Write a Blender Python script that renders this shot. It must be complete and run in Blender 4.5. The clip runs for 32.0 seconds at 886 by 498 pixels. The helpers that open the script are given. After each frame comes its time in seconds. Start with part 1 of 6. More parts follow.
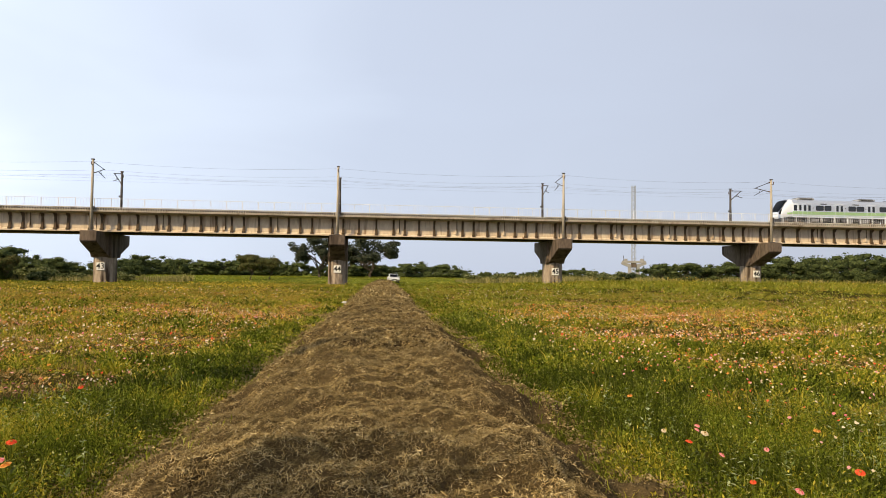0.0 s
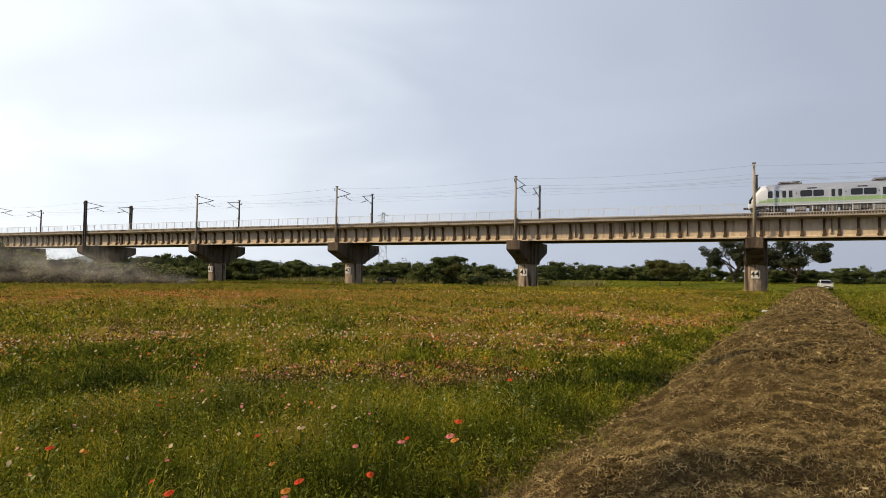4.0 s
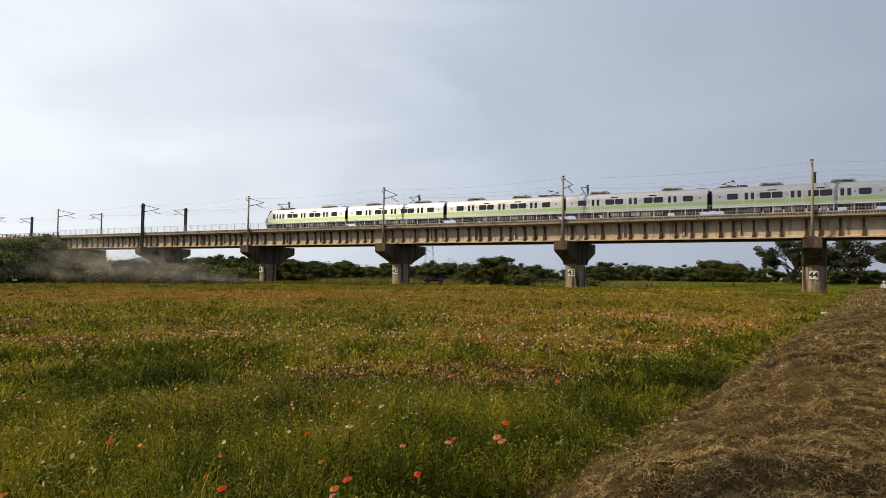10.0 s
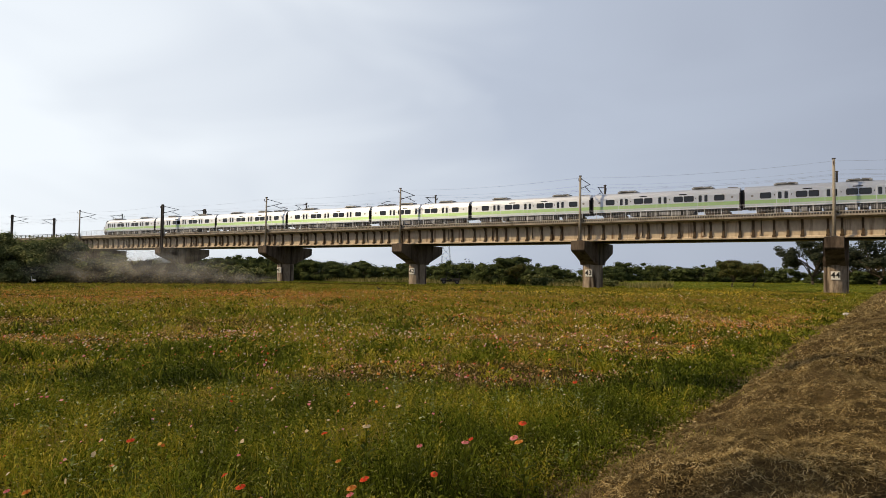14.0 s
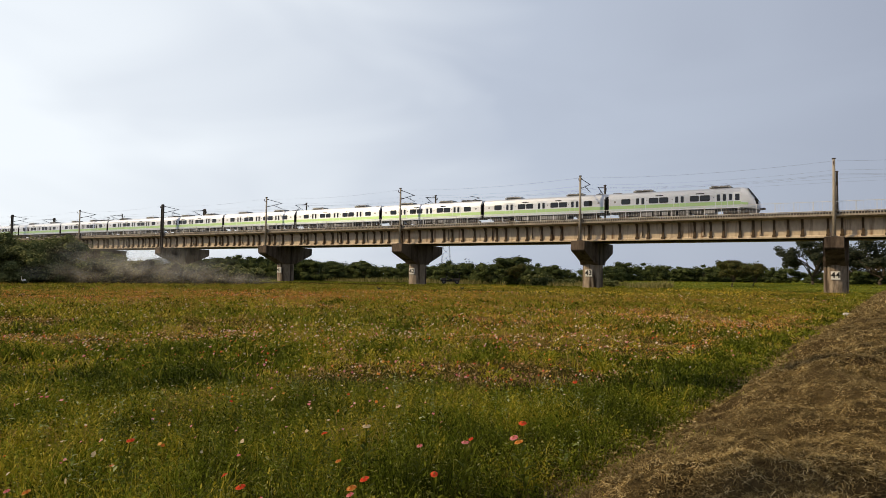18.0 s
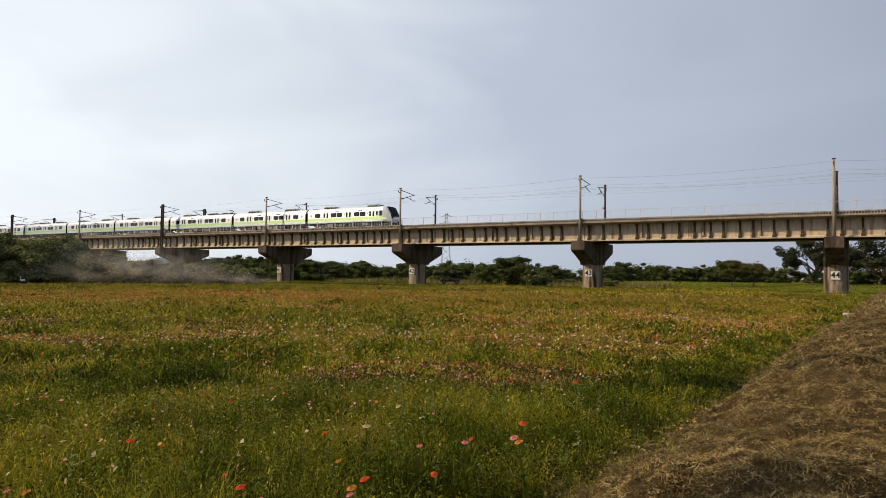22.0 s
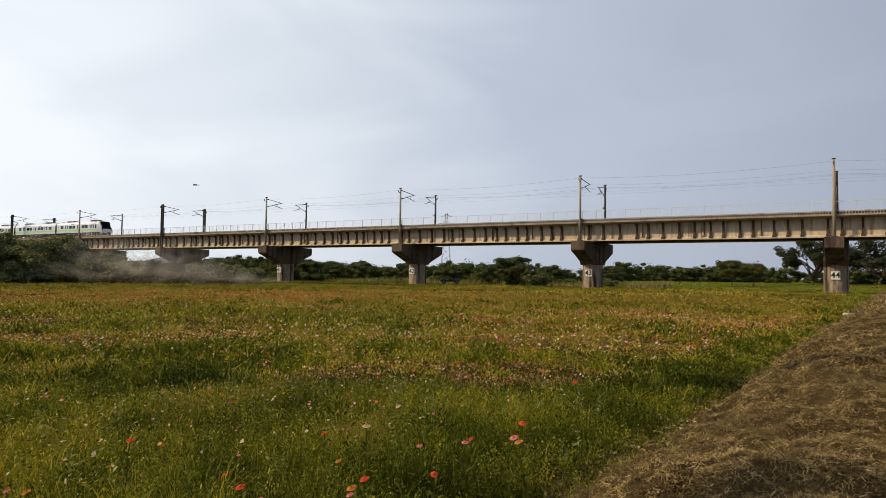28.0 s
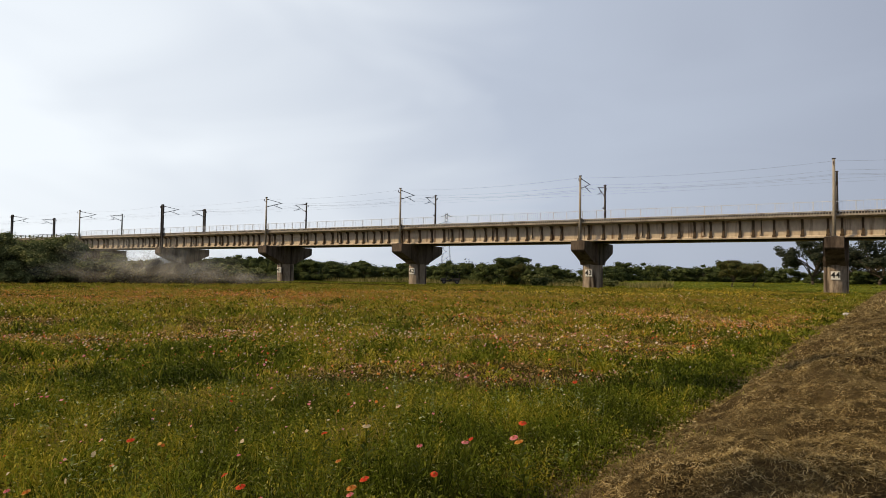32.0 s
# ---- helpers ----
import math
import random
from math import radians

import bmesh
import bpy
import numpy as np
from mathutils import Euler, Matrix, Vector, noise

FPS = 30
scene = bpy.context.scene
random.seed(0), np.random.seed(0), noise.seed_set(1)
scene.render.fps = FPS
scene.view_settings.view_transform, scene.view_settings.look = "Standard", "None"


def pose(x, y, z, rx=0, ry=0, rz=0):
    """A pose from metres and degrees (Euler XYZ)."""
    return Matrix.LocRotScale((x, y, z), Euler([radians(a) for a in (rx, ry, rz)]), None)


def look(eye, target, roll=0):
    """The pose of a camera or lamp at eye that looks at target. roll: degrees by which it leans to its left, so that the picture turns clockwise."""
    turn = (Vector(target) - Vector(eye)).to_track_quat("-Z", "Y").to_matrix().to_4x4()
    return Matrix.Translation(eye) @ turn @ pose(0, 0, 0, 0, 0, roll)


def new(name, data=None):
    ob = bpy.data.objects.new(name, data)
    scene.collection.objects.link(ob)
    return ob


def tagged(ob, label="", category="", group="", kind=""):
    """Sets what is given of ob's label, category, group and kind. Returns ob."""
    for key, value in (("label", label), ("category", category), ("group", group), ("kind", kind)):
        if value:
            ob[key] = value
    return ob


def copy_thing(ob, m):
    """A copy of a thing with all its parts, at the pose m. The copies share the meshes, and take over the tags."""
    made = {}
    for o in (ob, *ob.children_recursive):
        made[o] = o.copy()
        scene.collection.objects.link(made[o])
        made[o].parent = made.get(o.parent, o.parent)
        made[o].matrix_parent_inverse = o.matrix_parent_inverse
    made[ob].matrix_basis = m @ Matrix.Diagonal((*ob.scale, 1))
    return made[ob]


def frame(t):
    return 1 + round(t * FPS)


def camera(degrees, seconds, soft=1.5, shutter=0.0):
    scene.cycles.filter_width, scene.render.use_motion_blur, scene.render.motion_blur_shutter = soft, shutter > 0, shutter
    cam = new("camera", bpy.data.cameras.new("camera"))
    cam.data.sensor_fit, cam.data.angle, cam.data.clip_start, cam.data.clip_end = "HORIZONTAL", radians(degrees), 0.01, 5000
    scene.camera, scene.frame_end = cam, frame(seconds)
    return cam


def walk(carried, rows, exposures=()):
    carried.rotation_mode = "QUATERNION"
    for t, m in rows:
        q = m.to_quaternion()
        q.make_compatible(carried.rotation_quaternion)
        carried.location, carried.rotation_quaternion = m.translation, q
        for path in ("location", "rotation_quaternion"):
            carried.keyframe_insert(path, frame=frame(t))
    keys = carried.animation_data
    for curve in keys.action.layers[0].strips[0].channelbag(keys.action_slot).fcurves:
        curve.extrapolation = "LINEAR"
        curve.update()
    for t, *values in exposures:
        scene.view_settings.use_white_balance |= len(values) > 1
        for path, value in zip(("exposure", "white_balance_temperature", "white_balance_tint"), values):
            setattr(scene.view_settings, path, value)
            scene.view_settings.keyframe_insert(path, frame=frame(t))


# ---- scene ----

# ------------------------------------------------------------ camera
cam = camera(66.32, 32.0, soft=0.7)
EYE = Vector((0.0, 0.0, 1.6))


def aim(yaw, pitch, roll):
    y, p = radians(yaw), radians(pitch)
    way = Vector((-math.sin(y) * math.cos(p), math.cos(y) * math.cos(p), math.sin(p)))
    return look(EYE, EYE + way * 10.0, roll)


# seconds, turn to the left of the square-on view of the bridge, tilt, lean
TURNS = [
    (0, -7.19, 2.36, 0.61), (0.5, -1.63, 2.38, 0.63), (1, 3.87, 2.41, 0.65), (1.5, 7.43, 2.42, 0.66),
    (2, 12.25, 2.44, 0.68), (2.5, 17.04, 2.43, 0.72), (3, 20.39, 2.42, 0.76), (3.5, 23.46, 2.41, 0.79),
    (4, 26.39, 2.4, 0.82), (4.5, 27.26, 2.4, 0.83), (6.5, 30.2, 2.39, 0.86), (7, 30.33, 2.39, 0.86),
    (13.0, 30.33, 2.39, 0.86), (13.1, 30.68, 2.39, 0.87), (13.2, 31.19, 2.39, 0.87), (13.3, 31.45, 2.39, 0.87),
    (13.5, 31.63, 2.39, 0.87), (14.0, 31.73, 2.39, 0.87), (32.0, 31.73, 2.385, 0.876)]
walk(cam, [(t, aim(a, b, c)) for t, a, b, c in TURNS], exposures=[(0.0, -0.08, 6550, 9), (1.0, -0.12, 6600, 9), (2.0, -0.2, 6600, 9), (3.0, -0.34, 6600, 10), (4.0, -0.6, 6550, 10), (6.5, -0.78, 6500, 10), (32.0, -0.78, 6500, 10)])

# ------------------------------------------------------------ light
SUN_TO = Vector((-0.76, -0.65, 0.0)).normalized() * math.cos(radians(35)) + Vector((0, 0, math.sin(radians(35))))
sun_data = bpy.data.lights.new("sun", "SUN")
sun_data.energy, sun_data.angle, sun_data.color = 4.6, radians(1.0), (1.0, 0.78, 0.48)
sun = new("sun", sun_data)
sun.matrix_world = look(SUN_TO * 300, (0, 0, 0))


def make_world():
    w = bpy.data.worlds.new("sky")
    w.use_nodes = True
    scene.world = w
    nt = w.node_tree
    nt.nodes.clear()
    N, L = nt.nodes.new, nt.links.new
    out, bg = N("ShaderNodeOutputWorld"), N("ShaderNodeBackground")
    L(bg.outputs[0], out.inputs[0])
    co = N("ShaderNodeTexCoord")
    sky = N("ShaderNodeTexSky")
    sky.sky_type, sky.sun_disc = "NISHITA", False
    sky.sun_elevation, sky.sun_rotation = radians(35), radians(229.5)
    sky.dust_density, sky.air_density = 3.0, 1.0
    dim = N("ShaderNodeVectorMath"); dim.operation = "SCALE"
    dim.inputs[3].default_value = 0.10
    L(sky.outputs[0], dim.inputs[0])
    # a veil of cloud that is brighter towards the sun
    dot = N("ShaderNodeVectorMath"); dot.operation = "DOT_PRODUCT"
    dot.inputs[1].default_value = (-0.93, 0.33, 0.12)
    L(co.outputs["Generated"], dot.inputs[0])
    ramp = N("ShaderNodeValToRGB")
    e = ramp.color_ramp.elements
    e[0].position, e[0].color = 0.0, (0.58, 0.62, 0.74, 1)
    e[1].position, e[1].color = 1.0, (1.76, 1.86, 1.95, 1)
    for p, c in ((0.33, (0.63, 0.68, 0.82, 1)), (0.66, (0.74, 0.82, 1.0, 1)), (0.85, (0.97, 1.08, 1.28, 1))):
        x = ramp.color_ramp.elements.new(p); x.color = c
    half = N("ShaderNodeMath"); half.operation = "MULTIPLY_ADD"
    half.inputs[1].default_value, half.inputs[2].default_value = 0.5, 0.5
    L(dot.outputs["Value"], half.inputs[0])
    mp = N("ShaderNodeMapping"); mp.inputs["Scale"].default_value = (1.0, 1.0, 3.2)
    L(co.outputs["Generated"], mp.inputs[0])
    n1 = N("ShaderNodeTexNoise"); n1.inputs["Scale"].default_value = 2.2; n1.inputs["Detail"].default_value = 3
    n1.inputs["Distortion"].default_value = 0.6
    L(mp.outputs[0], n1.inputs["Vector"])
    add = N("ShaderNodeMath"); add.operation = "MULTIPLY_ADD"
    add.inputs[1].default_value, add.inputs[2].default_value = 0.16, -0.08
    L(n1.outputs["Fac"], add.inputs[0])
    both = N("ShaderNodeMath"); both.operation = "ADD"
    L(half.outputs[0], both.inputs[0]); L(add.outputs[0], both.inputs[1])
    L(both.outputs[0], ramp.inputs[0])
    mix = N("ShaderNodeMix"); mix.data_type = "RGBA"
    # the veil thins overhead, where the clear sky shows
    up = N("ShaderNodeSeparateXYZ")
    L(co.outputs["Generated"], up.inputs[0])
    thin = N("ShaderNodeMapRange"); thin.interpolation_type = "SMOOTHSTEP"
    for sock, val in ((1, 0.36), (2, 0.9), (3, 0.86), (4, 0.14)):
        thin.inputs[sock].default_value = val
    L(up.outputs[2], thin.inputs[0]); L(thin.outputs[0], mix.inputs[0])
    L(dim.outputs[0], mix.inputs[6]); L(ramp.outputs[0], mix.inputs[7])
    L(mix.outputs[2], bg.inputs[0])
    bg.inputs[1].default_value = 1.0


make_world()

# ------------------------------------------------------------ materials
def material(name, rough=0.8, metal=0.0, spec=0.3):
    m = bpy.data.materials.new(name)
    m.use_nodes = True
    b = m.node_tree.nodes["Principled BSDF"]
    b.inputs["Roughness"].default_value, b.inputs["Metallic"].default_value = rough, metal
    b.inputs["Specular IOR Level"].default_value = spec
    return m, m.node_tree, b


def noise_of(nt, scale, detail=4, stretch=(1, 1, 1), world=True, dist=0.0):
    """A noise in metres of the world (or of the thing)."""
    if world:
        src = nt.nodes.new("ShaderNodeNewGeometry").outputs["Position"]
    else:
        src = nt.nodes.new("ShaderNodeTexCoord").outputs["Object"]
    mp = nt.nodes.new("ShaderNodeMapping")
    mp.inputs["Scale"].default_value = stretch
    nt.links.new(src, mp.inputs[0])
    n = nt.nodes.new("ShaderNodeTexNoise")
    n.inputs["Scale"].default_value, n.inputs["Detail"].default_value, n.inputs["Distortion"].default_value = scale, detail, dist
    nt.links.new(mp.outputs[0], n.inputs["Vector"])
    return n.outputs["Fac"]


def ramp_of(nt, fac, stops):
    r = nt.nodes.new("ShaderNodeValToRGB")
    el = r.color_ramp.elements
    for i, (p, c) in enumerate(stops):
        x = el[i] if i < 2 else el.new(p)
        x.position, x.color = p, (*c, 1)
    nt.links.new(fac, r.inputs[0])
    return r.outputs[0]


def mixed(nt, fac, a, b, how="MIX"):
    m = nt.nodes.new("ShaderNodeMix")
    m.data_type, m.blend_type = "RGBA", how
    for sock, val in ((0, fac), (6, a), (7, b)):
        if isinstance(val, (float, int)):
            m.inputs[sock].default_value = val
        elif isinstance(val, tuple):
            m.inputs[sock].default_value = (*val, 1)
        else:
            nt.links.new(val, m.inputs[sock])
    return m.outputs[2]


def bumped(nt, b, height, strength=0.4, dist=0.02):
    n = nt.nodes.new("ShaderNodeBump")
    n.inputs["Strength"].default_value, n.inputs["Distance"].default_value = strength, dist
    nt.links.new(height, n.inputs["Height"])
    nt.links.new(n.outputs[0], b.inputs["Normal"])


def surface(name, dark, light, coarse, fine, rough=0.8, metal=0.0, spec=0.3, stretch=(1, 1, 1), bump=0.3, dist=0.02, world=True, stain=None, stain_scale=0.5, stain_stretch=(1, 1, 1), stain_at=(0.5, 0.7)):
    """Two tones mottled at two scales, with relief and, if wanted, a stain of its own colour."""
    m, nt, b = material(name, rough, metal, spec)
    big, small = noise_of(nt, coarse, 4, stretch, world), noise_of(nt, fine, 5, stretch, world)
    c = ramp_of(nt, big, [(0.3, dark), (0.7, light)])
    c = mixed(nt, 0.55, c, ramp_of(nt, small, [(0.3, dark), (0.7, light)]))
    if stain:
        s = noise_of(nt, stain_scale, 5, stain_stretch, world)
        f = ramp_of(nt, s, [(stain_at[0], (0, 0, 0)), (stain_at[1], (1, 1, 1))])
        c = mixed(nt, f, c, stain)
    nt.links.new(c, b.inputs["Base Color"])
    if bump:
        bumped(nt, b, small, bump, dist)
    return m


def leafy(name, stops, patch=None, patch_scale=0.2, trans=0.35, rough=0.6, amount=0.5, tuft=None, tuft_scale=4.0):
    """Leaves and blades: a colour for each, with tufts and broad patches of other tones, and light through them."""
    m, nt, b = material(name, rough, 0.0, 0.04)
    g = nt.nodes.new("ShaderNodeNewGeometry")
    c = ramp_of(nt, g.outputs["Random Per Island"], stops)
    for tone, scale, share in ((tuft, tuft_scale, 0.85), (patch, patch_scale, amount)):
        if not tone:
            continue
        f = ramp_of(nt, noise_of(nt, scale, 3, (1, 1, 0) if tone is tuft else (1, 1, 1)), [(0.42, (0, 0, 0)), (0.62, (1, 1, 1))])
        mul = nt.nodes.new("ShaderNodeMath"); mul.operation = "MULTIPLY"
        mul.inputs[1].default_value = share
        nt.links.new(f, mul.inputs[0])
        c = mixed(nt, mul.outputs[0], c, tone)
    nt.links.new(c, b.inputs["Base Color"])
    t = nt.nodes.new("ShaderNodeBsdfTranslucent")
    nt.links.new(c, t.inputs[0])
    s = nt.nodes.new("ShaderNodeMixShader")
    s.inputs[0].default_value = trans
    nt.links.new(b.outputs[0], s.inputs[1]); nt.links.new(t.outputs[0], s.inputs[2])
    nt.links.new(s.outputs[0], nt.nodes["Material Output"].inputs[0])
    return m


def plain(name, colour, rough=0.5, metal=0.0, spec=0.4, vary=0.12, scale=6.0):
    lo = tuple(c * (1 - vary) for c in colour)
    hi = tuple(min(1, c * (1 + vary)) for c in colour)
    return surface(name, lo, hi, scale * 0.25, scale, rough, metal, spec, bump=0.08, dist=0.005, world=False)


M = {}
M["soil"] = surface("soil_and_turf", (0.026, 0.028, 0.006), (0.085, 0.074, 0.018), 0.15, 3.0, 1.0, spec=0.0, bump=0.6, dist=0.05, stain=(0.07, 0.042, 0.024), stain_scale=0.25, stain_at=(0.55, 0.75))
def far_green():
    """Close-cropped green that takes over from the meadow's soil beyond the bridge."""
    nt = M["soil"].node_tree
    b = nt.nodes["Principled BSDF"]
    old = b.inputs["Base Color"].links[0].from_socket
    xyz = nt.nodes.new("ShaderNodeSeparateXYZ")
    nt.links.new(nt.nodes.new("ShaderNodeNewGeometry").outputs["Position"], xyz.inputs[0])
    edge = nt.nodes.new("ShaderNodeMapRange"); edge.interpolation_type = "SMOOTHSTEP"
    edge.inputs[1].default_value, edge.inputs[2].default_value = 86.0, 104.0
    nt.links.new(xyz.outputs[1], edge.inputs[0])
    green = ramp_of(nt, noise_of(nt, 0.12, 5, (0.5, 1, 1)), [(0.35, (0.085, 0.115, 0.018)), (0.65, (0.17, 0.19, 0.03))])
    nt.links.new(mixed(nt, edge.outputs[0], old, green), b.inputs["Base Color"])


far_green()
M["hay_bed"] = surface("hay_bed", (0.03, 0.022, 0.011), (0.145, 0.104, 0.05), 1.3, 30.0, 1.0, spec=0.0, bump=0.9, dist=0.03, stain=(0.05, 0.034, 0.02), stain_scale=0.45, stain_stretch=(0.35, 1, 1), stain_at=(0.5, 0.7))
# dark mottles in the strand colour stand for shade between the hay lumps
M["hay"] = leafy("hay_strands", [(0.0, (0.09, 0.056, 0.022)), (0.3, (0.31, 0.215, 0.085)), (0.7, (0.60, 0.445, 0.185)), (1.0, (0.88, 0.73, 0.40))], (0.20, 0.15, 0.07), 0.55, 0.15, 0.8, 0.6, (0.14, 0.10, 0.042), 7.0)
M["far_grass"] = leafy("flowering_meadow_grass", [(0.0, (0.12, 0.12, 0.012)), (0.4, (0.30, 0.27, 0.028)), (0.75, (0.50, 0.39, 0.055)), (1.0, (0.72, 0.55, 0.15))], (0.60, 0.32, 0.08), 0.16, 0.45, 0.55, 0.4, (0.10, 0.11, 0.012), 0.9)
M["lush"] = leafy("lush_green_grass", [(0.0, (0.05, 0.066, 0.005)), (0.5, (0.20, 0.235, 0.014)), (0.8, (0.46, 0.48, 0.045)), (1.0, (0.78, 0.76, 0.23))], (0.42, 0.37, 0.042), 0.3, 0.36, 0.55, 0.5, (0.07, 0.095, 0.009), 2.2)
for tone, lo, hi in (("dark", (0.045, 0.062, 0.006), (0.15, 0.175, 0.018)), ("green", (0.15, 0.19, 0.013), (0.42, 0.45, 0.055)), ("yellow", (0.34, 0.30, 0.018), (0.82, 0.68, 0.10)), ("straw", (0.38, 0.26, 0.07), (0.70, 0.50, 0.20))):
    mid = tuple((a + b) / 2 for a, b in zip(lo, hi))
    M["herb_" + tone] = leafy("meadow_plants_" + tone, [(0.0, tuple(0.6 * a for a in lo)), (0.35, lo), (0.75, mid), (1.0, hi)], None, 1, 0.40)
M["turf"] = leafy("low_turf", [(0.0, (0.03, 0.034, 0.004)), (0.6, (0.10, 0.10, 0.011)), (1.0, (0.25, 0.22, 0.04))], (0.15, 0.10, 0.03), 0.5, 0.2, 0.6, 0.6)
M["weeds"] = leafy("weed_leaves", [(0.0, (0.035, 0.048, 0.006)), (0.55, (0.14, 0.16, 0.016)), (0.85, (0.36, 0.37, 0.055)), (1.0, (0.75, 0.72, 0.28))], None, 1, 0.28, 0.5, 0.5, (0.055, 0.075, 0.009), 1.6)
M["broad"] = leafy("broad_weed_leaves", [(0.0, (0.10, 0.14, 0.03)), (0.6, (0.28, 0.34, 0.10)), (1.0, (0.62, 0.66, 0.36))], None, 1, 0.3)
M["dry"] = leafy("seed_heads", [(0.0, (0.17, 0.075, 0.04)), (0.5, (0.36, 0.21, 0.06)), (0.85, (0.66, 0.44, 0.14)), (1.0, (0.90, 0.64, 0.34))], None, 1, 0.2)
M["reed"] = leafy("tall_reeds", [(0.0, (0.16, 0.16, 0.05)), (0.6, (0.32, 0.29, 0.10)), (1.0, (0.55, 0.47, 0.22))], None, 1, 0.35)
M["petal_red"] = leafy("red_petals", [(0.0, (0.80, 0.07, 0.03)), (1.0, (0.92, 0.20, 0.07))], None, 1, 0.35)
M["petal_orange"] = leafy("orange_petals", [(0.0, (0.70, 0.20, 0.04)), (0.6, (0.80, 0.36, 0.07)), (1.0, (0.86, 0.56, 0.16))], None, 1, 0.35)
M["petal_pink"] = leafy("pink_petals", [(0.0, (0.85, 0.20, 0.24)), (1.0, (0.92, 0.50, 0.46))], None, 1, 0.35)
M["petal_white"] = leafy("white_petals", [(0.0, (0.74, 0.58, 0.34)), (1.0, (0.88, 0.78, 0.58))], None, 1, 0.35)
M["petal_yellow"] = leafy("yellow_petals", [(0.0, (0.62, 0.40, 0.03)), (1.0, (0.78, 0.58, 0.08))], None, 1, 0.35)
M["heart"] = plain("flower_heart", (0.40, 0.22, 0.03), 0.8)
TREE_GREENS = [(0.0, (0.028, 0.042, 0.019)), (0.5, (0.062, 0.085, 0.032)), (0.85, (0.115, 0.142, 0.05)), (1.0, (0.18, 0.205, 0.078))]
M["leaves"] = leafy("tree_leaves", TREE_GREENS, (0.11, 0.13, 0.04), 0.07, 0.4, 0.6, 0.5)
# darker than the outer leaves: the crown's inner shade is in this colour
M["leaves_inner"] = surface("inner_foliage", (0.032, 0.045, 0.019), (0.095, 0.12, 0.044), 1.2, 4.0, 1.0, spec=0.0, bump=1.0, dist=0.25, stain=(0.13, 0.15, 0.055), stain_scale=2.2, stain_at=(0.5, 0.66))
M["leaves_bush"] = leafy("olive_bush_leaves", [(0.0, (0.085, 0.105, 0.045)), (0.6, (0.20, 0.22, 0.085)), (1.0, (0.42, 0.42, 0.18))], None, 1, 0.38)
# the wood's crown cores, their inner shade likewise put into the colour
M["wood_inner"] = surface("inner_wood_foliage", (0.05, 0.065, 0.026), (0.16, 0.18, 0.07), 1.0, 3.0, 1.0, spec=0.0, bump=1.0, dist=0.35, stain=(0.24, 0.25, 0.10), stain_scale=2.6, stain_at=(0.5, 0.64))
M["leaves_thin"] = leafy("airy_tree_leaves", [(0.0, (0.03, 0.04, 0.026)), (1.0, (0.095, 0.105, 0.065))], None, 1, 0.25)
M["leaves_brown"] = leafy("dry_tree_leaves", [(0.0, (0.06, 0.06, 0.02)), (1.0, (0.15, 0.14, 0.05))], None, 1, 0.25)
M["bark"] = surface("bark", (0.05, 0.04, 0.03), (0.14, 0.11, 0.08), 2.0, 14.0, 0.95, stretch=(1, 1, 0.25), bump=0.8)
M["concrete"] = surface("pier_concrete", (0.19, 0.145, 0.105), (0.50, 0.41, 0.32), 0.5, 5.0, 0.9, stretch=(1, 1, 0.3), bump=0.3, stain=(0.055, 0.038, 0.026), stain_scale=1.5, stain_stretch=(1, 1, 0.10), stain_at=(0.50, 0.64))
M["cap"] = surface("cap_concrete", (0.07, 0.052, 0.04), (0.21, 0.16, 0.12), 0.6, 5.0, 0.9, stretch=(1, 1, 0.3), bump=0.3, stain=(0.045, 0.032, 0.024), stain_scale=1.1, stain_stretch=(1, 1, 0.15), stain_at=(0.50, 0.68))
M["girder"] = surface("cream_girder_paint", (0.55, 0.43, 0.30), (0.80, 0.68, 0.51), 0.35, 3.0, 0.75, stretch=(1, 1, 0.5), bump=0.12, stain=(0.20, 0.105, 0.05), stain_scale=1.5, stain_stretch=(1, 1, 0.10), stain_at=(0.55, 0.74))
M["rib"] = surface("rust_streaked_rib", (0.045, 0.03, 0.018), (0.15, 0.10, 0.058), 0.9, 5.0, 0.85, stretch=(1, 1, 0.3), bump=0.2)
M["slab"] = surface("deck_slab_concrete", (0.26, 0.22, 0.17), (0.52, 0.46, 0.38), 0.6, 4.0, 0.9, bump=0.2, stain=(0.13, 0.095, 0.06), stain_scale=1.2, stain_stretch=(1, 1, 0.3), stain_at=(0.54, 0.74))
# dark tone that stands for the shade between the kerb stubs
M["gap_dark"] = surface("dark_kerb_gap", (0.06, 0.052, 0.045), (0.15, 0.13, 0.11), 0.8, 6.0, 0.9, bump=0.2)
M["coping"] = surface("coping_concrete", (0.40, 0.36, 0.30), (0.66, 0.62, 0.55), 0.5, 4.0, 0.9, bump=0.15, stain=(0.2, 0.16, 0.12), stain_scale=0.9, stain_at=(0.52, 0.72))
M["ballast"] = surface("ballast", (0.10, 0.09, 0.08), (0.26, 0.24, 0.21), 1.0, 9.0, 0.95, bump=1.0, dist=0.05)
M["rail"] = plain("rail_steel", (0.28, 0.20, 0.15), 0.45, 0.7)
M["galv"] = plain("galvanised_steel", (0.78, 0.80, 0.84), 0.5, 0.1)
M["mast_c"] = surface("mast_concrete", (0.30, 0.26, 0.20), (0.52, 0.46, 0.37), 0.8, 6.0, 0.85, bump=0.15)
M["dark_steel"] = plain("weathered_steel", (0.085, 0.075, 0.07), 0.6, 0.5)
M["insulator"] = plain("brown_insulator", (0.10, 0.05, 0.035), 0.3)
M["wire"] = plain("copper_wire", (0.28, 0.28, 0.29), 0.5, 0.6)


